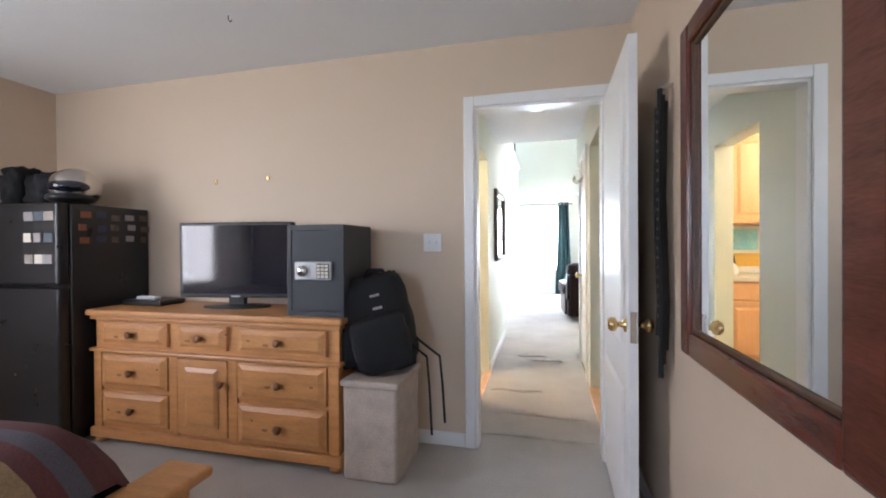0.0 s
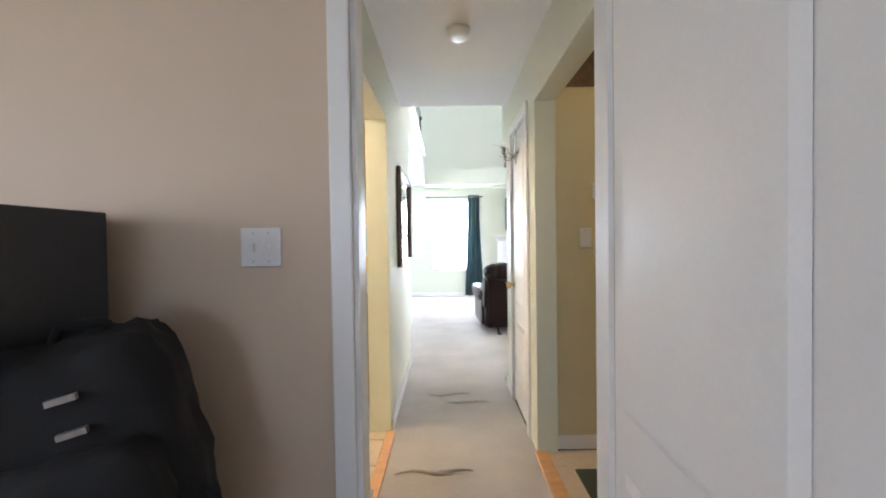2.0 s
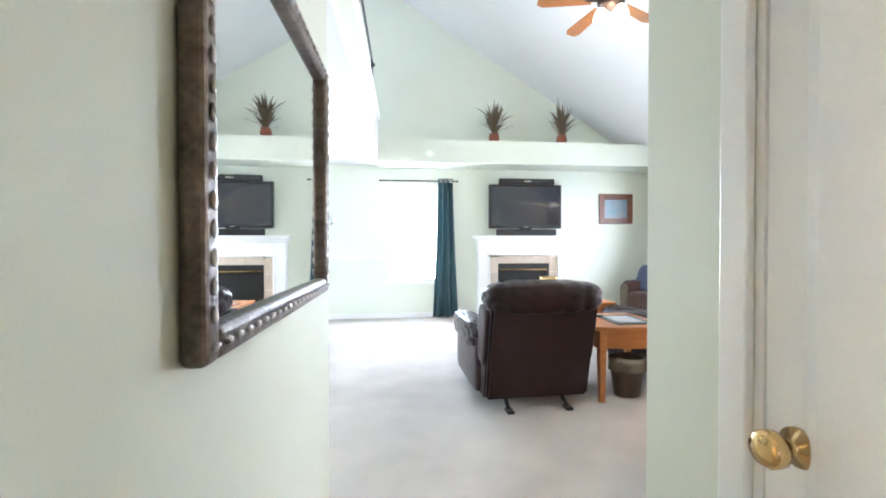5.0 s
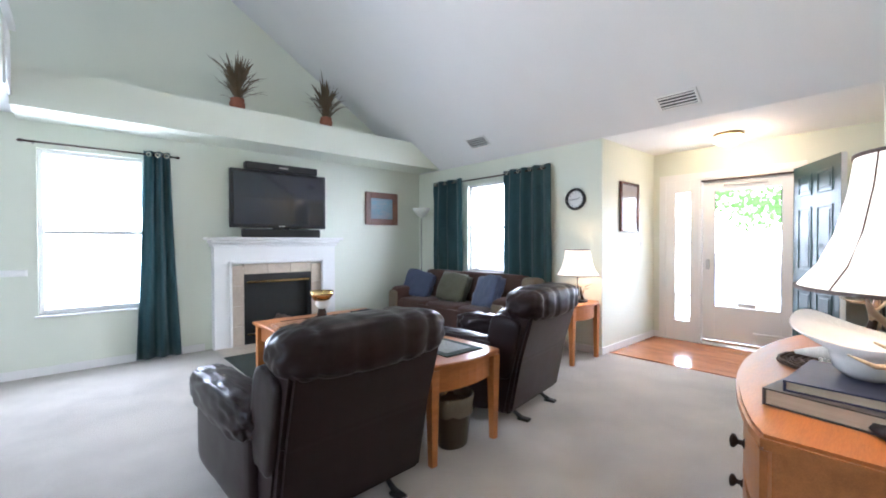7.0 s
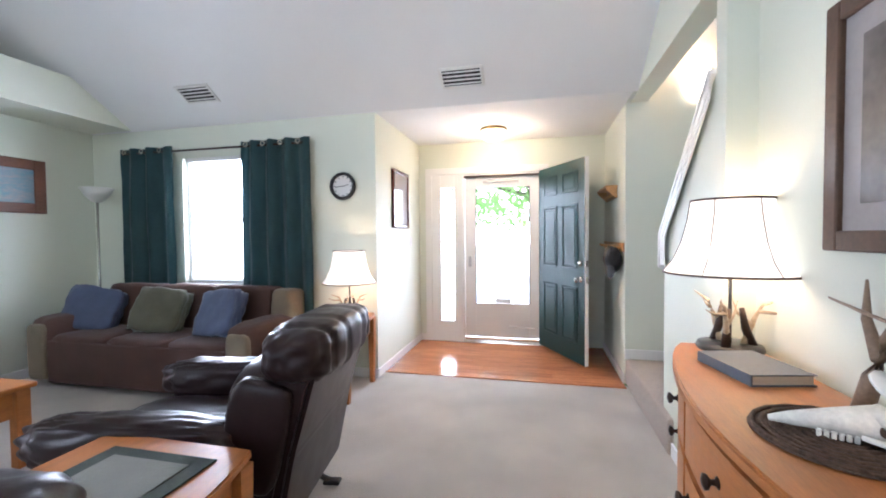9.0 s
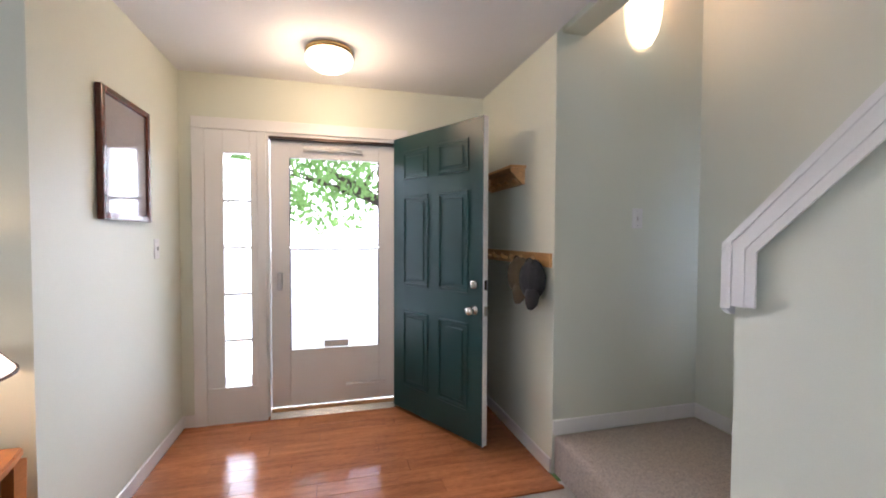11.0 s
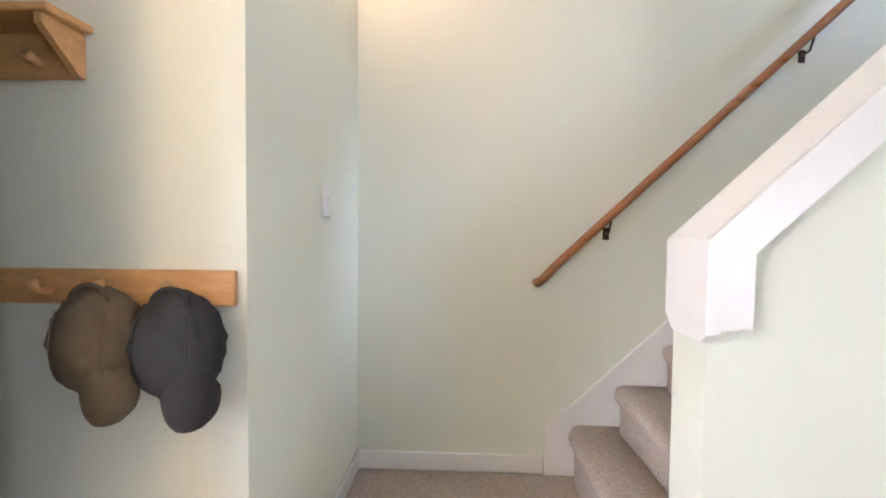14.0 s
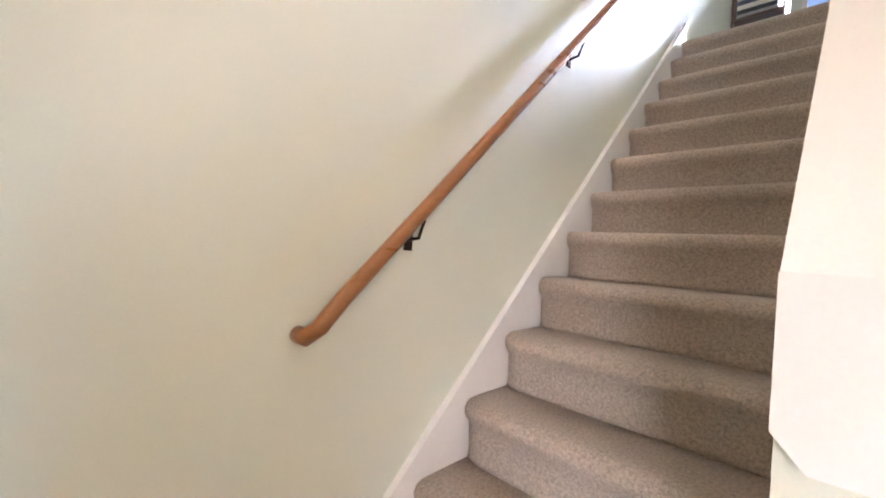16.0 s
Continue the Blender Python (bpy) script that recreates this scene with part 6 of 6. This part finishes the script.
# ceiling fan
fan = thing("ceiling_fan", "ceiling fan with wooden blades and lit glass shades", "ceiling fan", pose(2.45, 7.45, 0))
part("rod", tube(bmesh.new(), [(0, 0, 3.45), (0, 0, 2.44 + SLOPE * (CLX - 2.45))], 0.014, 10), BRONZE, fan, smooth=True)
part("motor", lathe(bmesh.new(), [(0.05, 3.26), (0.11, 3.29), (0.12, 3.36), (0.10, 3.43), (0.03, 3.46)], 28), BRONZE, fan, smooth=True)
for i in range(5):
    a = 28 + 72 * i
    part("blade", prism(bmesh.new(), [(0.16, -0.05), (0.58, -0.07), (0.63, -0.04), (0.63, 0.04), (0.58, 0.07), (0.16, 0.05)], -0.004, 0.004, "z"), RAILWOOD, fan, m=pose(0, 0, 3.33, 0, 0, a) @ pose(0, 0, 0, 10))
    part("blade_iron", B(0.09, -0.02, -0.012, 0.22, 0.02, -0.004), BRONZE, fan, m=pose(0, 0, 3.335, 0, 0, a))
for i in range(3):
    a = math.radians(60 + 120 * i)
    part("glass_shade", lathe(bmesh.new(), [(0.03, 3.24), (0.05, 3.21), (0.065, 3.16), (0.06, 3.15)], 20, (0.09 * math.cos(a), 0.09 * math.sin(a), 0)), BULB, fan, smooth=True)
lamp("fan_light", "POINT", pose(2.45, 7.45, 3.08), 11, (1, 0.85, 0.65), radius=0.12)

# ---- foyer ----
fl_ = thing("ceiling_light", "round flush ceiling light with lit glass bowl", "ceiling light", pose(5.93, 6.53, 2.44))
part("base", lathe(bmesh.new(), [(0.135, -0.03), (0.14, -0.012), (0.13, 0)], 32), BRASS, fl_, smooth=True)
part("bowl", lathe(bmesh.new(), [(0.02, -0.125), (0.08, -0.118), (0.13, -0.085), (0.14, -0.05), (0.13, -0.03)], 32), BULB, fl_, smooth=True)
lamp("foyer_bulb", "POINT", pose(5.93, 6.53, 2.26), 22, WARM, radius=0.12)
ws = thing("wall_sconce", "lit half-bowl glass wall sconce high above the stairs", "sconce", pose(STX, 4.80, 2.55, 0, 0, -90))
bm = bmesh.new()
rings = []
for r, z in ((0.01, -0.14), (0.055, -0.12), (0.085, -0.06), (0.10, 0.02), (0.105, 0.10)):
    rings.append([bm.verts.new((r * math.cos(math.pi * i / 16), -0.012 - r * 1.05 * math.sin(math.pi * i / 16), z)) for i in range(17)])
for a, b in zip(rings, rings[1:]):
    for i in range(16):
        bm.faces.new((a[i], b[i], b[i + 1], a[i + 1]))
part("bowl", bm, BULB, ws, smooth=True)
part("back_plate", B(-0.06, -0.010, -0.09, 0.06, 0, 0.06, bev=0.004), BRASS, ws)
lamp("sconce_bulb", "POINT", pose(STX - 0.14, 4.80, 2.72), 5.5, (1.0, 0.52, 0.22), radius=0.05)


def cap_hat(m, c, label):
    t = thing("baseball_cap", label, "cap", m, "caps on the hook rail")
    bm = blob(bmesh.new(), (0, 0, -0.118), (0.094, 0.068, 0.115), 4, 0.10, 7)
    for v in bm.verts:
        if v.co.z < -0.19:
            v.co.x *= 1 - 1.6 * (-0.19 - v.co.z)
        v.co.y += 0.006 * noise.noise(v.co * 22)
    part("crown", bm, c, t, smooth=True)
    for x in (-0.055, 0.0, 0.055):
        pts = [(x * math.cos(q) ** 0.5 if q < 1.5 else 0.0, 0.069 * math.cos(x / 0.12) * math.cos(q * 0.9), -0.118 + 0.112 * math.sin(q)) for q in (-0.7, -0.4, 0.0, 0.4, 0.7)]
        part("seam", tube(bmesh.new(), [(u, v_ - 0.004, w) for u, v_, w in pts], 0.0016, 5), c, t, smooth=True)
    part("strap", tube(bmesh.new(), [(0.040 * math.cos(q), 0.022, -0.030 + 0.034 * math.sin(q)) for q in [k * math.pi / 8 for k in range(9)]], 0.006, 8), c, t, smooth=True)
    bm = blob(bmesh.new(), (-0.034, 0.015, -0.215), (0.064, 0.024, 0.072), 3, 0.05, 4)
    for v in bm.verts:
        v.co.y += 0.02 - 6.0 * (v.co.x + 0.036) ** 2
    part("brim", bm, c, t, smooth=True)
    return t


hr = thing("hook_rail", "pine coat hook rail with wooden pegs", "hook rail", pose(0, HKY, 0))
part("board", B(STX + 0.02, 0, 1.155, 6.44, 0.018, 1.235, bev=0.004), PINERAIL, hr)
for i in range(7):
    x = STX + 0.145 + i * 0.15
    part("peg", tube(bmesh.new(), [(x, 0.016, 1.185), (x, 0.05, 1.19), (x, 0.062, 1.21)], [0.010, 0.009, 0.013], 10), PINERAIL, hr, smooth=True)
cap_hat(pose(STX + 0.285, HKY + 0.07, 1.205, 0, 0, 0), CAPGREEN, "olive brown cap hanging on the hook rail")
cap_hat(pose(STX + 0.108, HKY + 0.075, 1.200, 0, 0, 0), CAPBLACK, "charcoal cap hanging on the hook rail")
ps = thing("peg_shelf", "small pine shelf with pegs on the foyer wall", "shelf", pose(0, HKY, 0))
part("board", B(5.74, 0, 1.66, 6.30, 0.016, 1.76, bev=0.004), PINERAIL, ps)
part("top", B(5.72, 0, 1.76, 6.32, 0.11, 1.778, bev=0.005), PINERAIL, ps)
for x in (5.74, 6.28):
    part("side", prism(bmesh.new(), [(0.016, 1.66), (0.10, 1.74), (0.10, 1.76), (0.016, 1.76)], x, x + 0.016, "x"), PINERAIL, ps)
for i in range(4):
    x = 5.83 + i * 0.13
    part("peg", tube(bmesh.new(), [(x, 0.014, 1.69), (x, 0.05, 1.70)], [0.009, 0.012], 10), PINERAIL, ps, smooth=True)

# knee wall cap with end block
kc = tagged(thing("trim_7", "white painted sloping cap of the knee wall", "trim"), kind="structure")
ka, kb_ = KNY - 0.142, KNY + 0.022
prof = [(FULLX + 0.0, ktop(FULLX)), (KNX + 0.018, ktop(KNX + 0.018)), (KNX + 0.018, ktop(KNX + 0.018) - 0.17), (KNX - 0.005, ktop(KNX + 0.018) - 0.18), (KNX - 0.005, ktop(KNX) - 0.02), (FULLX, ktop(FULLX) - 0.02)]
part("cap", prism(bmesh.new(), prof, ka, kb_, "y"), TRIM, kc)


def cap_band(depth, leg, foot, ya, yb2):
    """A flat moulding that follows the slope and turns down the wall's end."""
    f, t = KNX + 0.015, ktop(KNX + 0.015) - 0.002
    part("side_moulding", prism(bmesh.new(), [(FULLX, ktop(FULLX) - 0.004), (f, t), (f, t - foot), (f - leg, t - foot), (f - leg, t - depth + 0.95 * leg), (FULLX, ktop(FULLX) - 0.004 - depth)], ya, yb2, "y"), TRIM, kc)


for proud, depth, leg, foot in ((0.006, 0.125, 0.098, 0.196), (0.009, 0.085, 0.066, 0.198), (0.013, 0.028, 0.026, 0.206)):
    cap_band(depth, leg, foot, kb_ + proud - 0.0055, kb_ + proud)
kz = ktop(KNX + 0.018)
part("end_block", prism(bmesh.new(), [(ka - 0.001, kz - 0.001), (kb_ + 0.0135, kz - 0.001), (kb_ + 0.0135, kz - 0.208), (kb_ - 0.006, kz - 0.226), (ka + 0.034, kz - 0.226), (ka - 0.001, kz - 0.188)], KNX + 0.0005, KNX + 0.0205, "x"), TRIM, kc)

# ---- stairs ----
st = tagged(thing("staircase", "carpeted stairs in flecked brown with white skirting", "stairs"), kind="structure")
NX = lambda i: NOSE1 - RUN * (i - 1)
NZ = lambda i: LAND + RISE1 + RISE * (i - 1)
yi = KNY - 0.145
part("landing", B(KNX - 0.2, STY + 0.002, 0.0, STX - 0.002, HKY - 0.005, LAND, bev=0.02, seg=3), STAIRCARPET, st, "carpeted bottom landing")
for i in range(1, 14):
    zt, zb_, xn = NZ(i), (NZ(i - 1) if i > 1 else LAND), NX(i)
    bm, rows = bmesh.new(), []
    for j in range(15):
        u = j / 14
        y = STY + 0.022 + (yi - STY - 0.022) * u
        sag = 0.006 * noise.noise(Vector((u * 5.0, i * 3.7, 0.4)))
        round_end = 0.022 * max(0.0, 1 - u / 0.07) ** 2
        x = xn + sag - round_end
        poly = [(x - RUN - 0.07, zt - 0.002), (x - 0.05, zt + 0.002 * sag), (x - 0.026, zt - 0.002), (x - 0.010, zt - 0.010), (x - 0.001, zt - 0.026), (x - 0.003, zt - 0.044), (x - 0.013, zt - 0.060), (x - 0.026, zt - 0.074), (x - 0.030, zb_ + 0.014), (x - 0.024, zb_ - 0.004), (x - RUN - 0.07, zb_ - 0.004)]
        rows.append([bm.verts.new((a_, y, b_)) for a_, b_ in poly])
    for r0, r1 in zip(rows, rows[1:]):
        for k in range(len(r0)):
            q = (k + 1) % len(r0)
            bm.faces.new((r0[k], r1[k], r1[q], r0[q]))
    bm.faces.new(rows[0])
    bm.faces.new(rows[-1][::-1])
    bmesh.ops.recalc_face_normals(bm, faces=bm.faces)
    part("step", bm, STAIRCARPET, st, smooth=True)
SKX, SKZ = NX(1) + 0.085, LAND + 0.215
sk_end = NX(13) - 0.1
sk_top = lambda x: SKZ + RISE / RUN * (SKX - x)
part("skirt_board", prism(bmesh.new(), [(SKX, LAND), (SKX, SKZ), (sk_end, sk_top(sk_end)), (sk_end, sk_top(sk_end) - 0.45), (NX(1) - 0.1, LAND)], STY + 0.001, STY + 0.020, "y"), TRIM, st, "white sloping skirting board")
d_ = Vector((-RUN, 0, RISE)).normalized()
part("skirt_moulding", prism(bmesh.new(), [(SKX + 0.004, SKZ - 0.03), (SKX + 0.004, SKZ + 0.006), (sk_end, sk_top(sk_end) + 0.006), (sk_end, sk_top(sk_end) - 0.03)], STY + 0.0205, STY + 0.030, "y"), TRIM, st)
hd = thing("handrail", "brown wooden handrail on metal brackets along the stairs", "handrail")
h0 = Vector((4.55, STY + 0.055, 1.118))
pts = [h0 + Vector((0, -0.07, -0.01)), h0 + Vector((0.0, -0.02, -0.01)), h0 + Vector((-0.02, 0, 0.012))] + [h0 + d_ * s for s in (0.1, 1.0, 2.2, 3.6)]
part("rail", tube(bmesh.new(), pts, 0.020, 12), RAILWOOD, hd, smooth=True)
for s in (0.42, 1.55, 2.9):
    q = h0 + d_ * s
    part("bracket", tube(bmesh.new(), [(q.x, STY + 0.002, q.z - 0.075), (q.x, STY + 0.045, q.z - 0.07), (q.x, STY + 0.065, q.z - 0.022)], 0.005, 8), BRONZE, hd, smooth=True)
    part("rosette", B(q.x - 0.014, STY, q.z - 0.105, q.x + 0.014, STY + 0.006, q.z - 0.05, bev=0.002), BRONZE, hd)
bs = thing("bookcase", "dark brown bookcase with a filled upper shelf", "bookcase", pose(0.3, 4.38, UZ))
for z in (0.0, 0.35, 0.70, 1.05, 1.40):
    part("shelf", B(0, 0, z, 0.30, 0.34, z + 0.025), DARKWOOD, bs)
for y in (-0.02, 0.34):
    part("side", B(0, y, 0, 0.30, y + 0.02, 1.45), DARKWOOD, bs)
for z in (0.025, 0.375, 0.725):
    for i in range(6):
        part("book", B(0.05, 0.02, z + 0.04 * i, 0.28, 0.31, z + 0.035 + 0.04 * i), (MATTEPAPER, BLACK, PAPER, BOOKNAVY)[i % 4], bs)
ub = thing("storage_tub", "pale bedding bundle on the upper floor", "bedding", pose(0.2, 4.95, UZ))
part("bundle", cushion(bmesh.new(), -0.2, -0.14, 0, 0.3, 0.14, 0.22, 0.5, 8, 0.2, 3), BLUECLOTH, ub, smooth=True)

# ---- outdoors ----
structure("ground", B(-200, -200, -0.6, 200, 200, -0.35), GRASS, "green lawn reaching the distance", "ground")
# Whitened sheet over the lawn, spread wide to pass for outdoor glare.
structure("glare_pavement", B(6.66, -30, -0.349, 58, 44, -0.03), GLARECONCRETE, "concrete driveway and porch, colour paled to stand in for outdoor glare", "driveway")
tree = thing("tree", "leafy green maple in the front yard", "tree", pose(13.0, 4.4, -0.45))
part("trunk", tube(bmesh.new(), [(0, 0, 0), (0.05, 0.1, 1.0), (0, 0.5, 2.0), (0.1, 1.4, 2.9), (0.0, 2.2, 3.2)], [0.2, 0.16, 0.13, 0.08, 0.04], 12), BARK, tree, smooth=True)
bm = bmesh.new()
for i in range(2300):
    a, u, r = random.uniform(0, 6.28), random.uniform(-1, 1), random.uniform(0.2, 1) ** 0.5
    w = math.sqrt(1 - u * u)
    k = 0.9 + 0.45 * noise.noise(Vector((math.cos(a) * 2.2 * w, math.sin(a) * 2.2 * w, u * 2.2)))
    c = Vector((1.7 * r * k * math.cos(a) * w, 2.75 + 2.3 * r * k * math.sin(a) * w, 3.1 + 1.35 * r * k * u))
    q = Euler((random.uniform(0, 6), random.uniform(0, 6), random.uniform(0, 6))).to_matrix()
    vs = [bm.verts.new(c + q @ Vector(p)) for p in ((-0.09, 0, 0), (0, -0.05, 0.01), (0.10, 0, 0), (0, 0.05, 0.01))]
    bm.faces.new(vs)
part("crown", bm, TREELEAF, tree)
for i in range(6):
    a = i * 1.05
    part("limb", tube(bmesh.new(), [(0.05, 1.0 + 0.1 * i, 2.5 + 0.05 * i), (0.5 * math.cos(a), 1.9 + 0.6 * math.sin(a), 3.0), (0.9 * math.cos(a), 2.3 + 1.3 * math.sin(a), 3.3)], [0.06, 0.04, 0.015], 8), BARK, tree, smooth=True)
structure("backdrop", B(60, -60, -5, 60.5, 80, 30), BACK, "bright hazy sky behind the front yard", "backdrop")

# ---- floor pieces ----
foyer = structure("floor_5", B(5.30, HKY, -0.1, FDX + 0.1, 7.52, -0.008), DARKWOOD, "underlay of the red-brown laminate foyer floor", "floor")
part("edge_strip", B(5.235, HKY + 0.005, -0.004, 5.262, 7.51, 0.010, bev=0.004), LAMINATE, foyer)
for kf, x0_, x1_, y0_, y1_ in ((kitchen_floor, -0.9, 0.31, 2.8, 4.5), (bath_floor, 1.31, 2.5, 2.8, 3.85)):
    n_x, n_y = int((x1_ - x0_) / 0.305), int((y1_ - y0_) / 0.305)
    for i in range(n_x + 1):
        for j in range(n_y + 1):
            part("tile", B(x1_ - (i + 1) * 0.305 + 0.004, y0_ + j * 0.305, -0.012, x1_ - i * 0.305, min(y1_, y0_ + j * 0.305 + 0.30), 0.0, bev=0.002, seg=1), TILE, kf)
for i in range(12):
    xa = CLX + 0.165 + i * 0.12
    off = 0.37 * ((i * 7) % 5) / 2.5
    ya = HKY + 0.01
    while ya < 7.50:
        yb = min(7.505, ya + (0.9 - off if ya < HKY + 0.02 else 0.95))
        off = 0
        if yb - ya > 0.02:
            part("plank", B(xa, ya, -0.008, min(xa + 0.1185, FDX - 0.003), yb - 0.0015, 0.004, bev=0.001, seg=1), LAMINATE, foyer)
        ya = yb
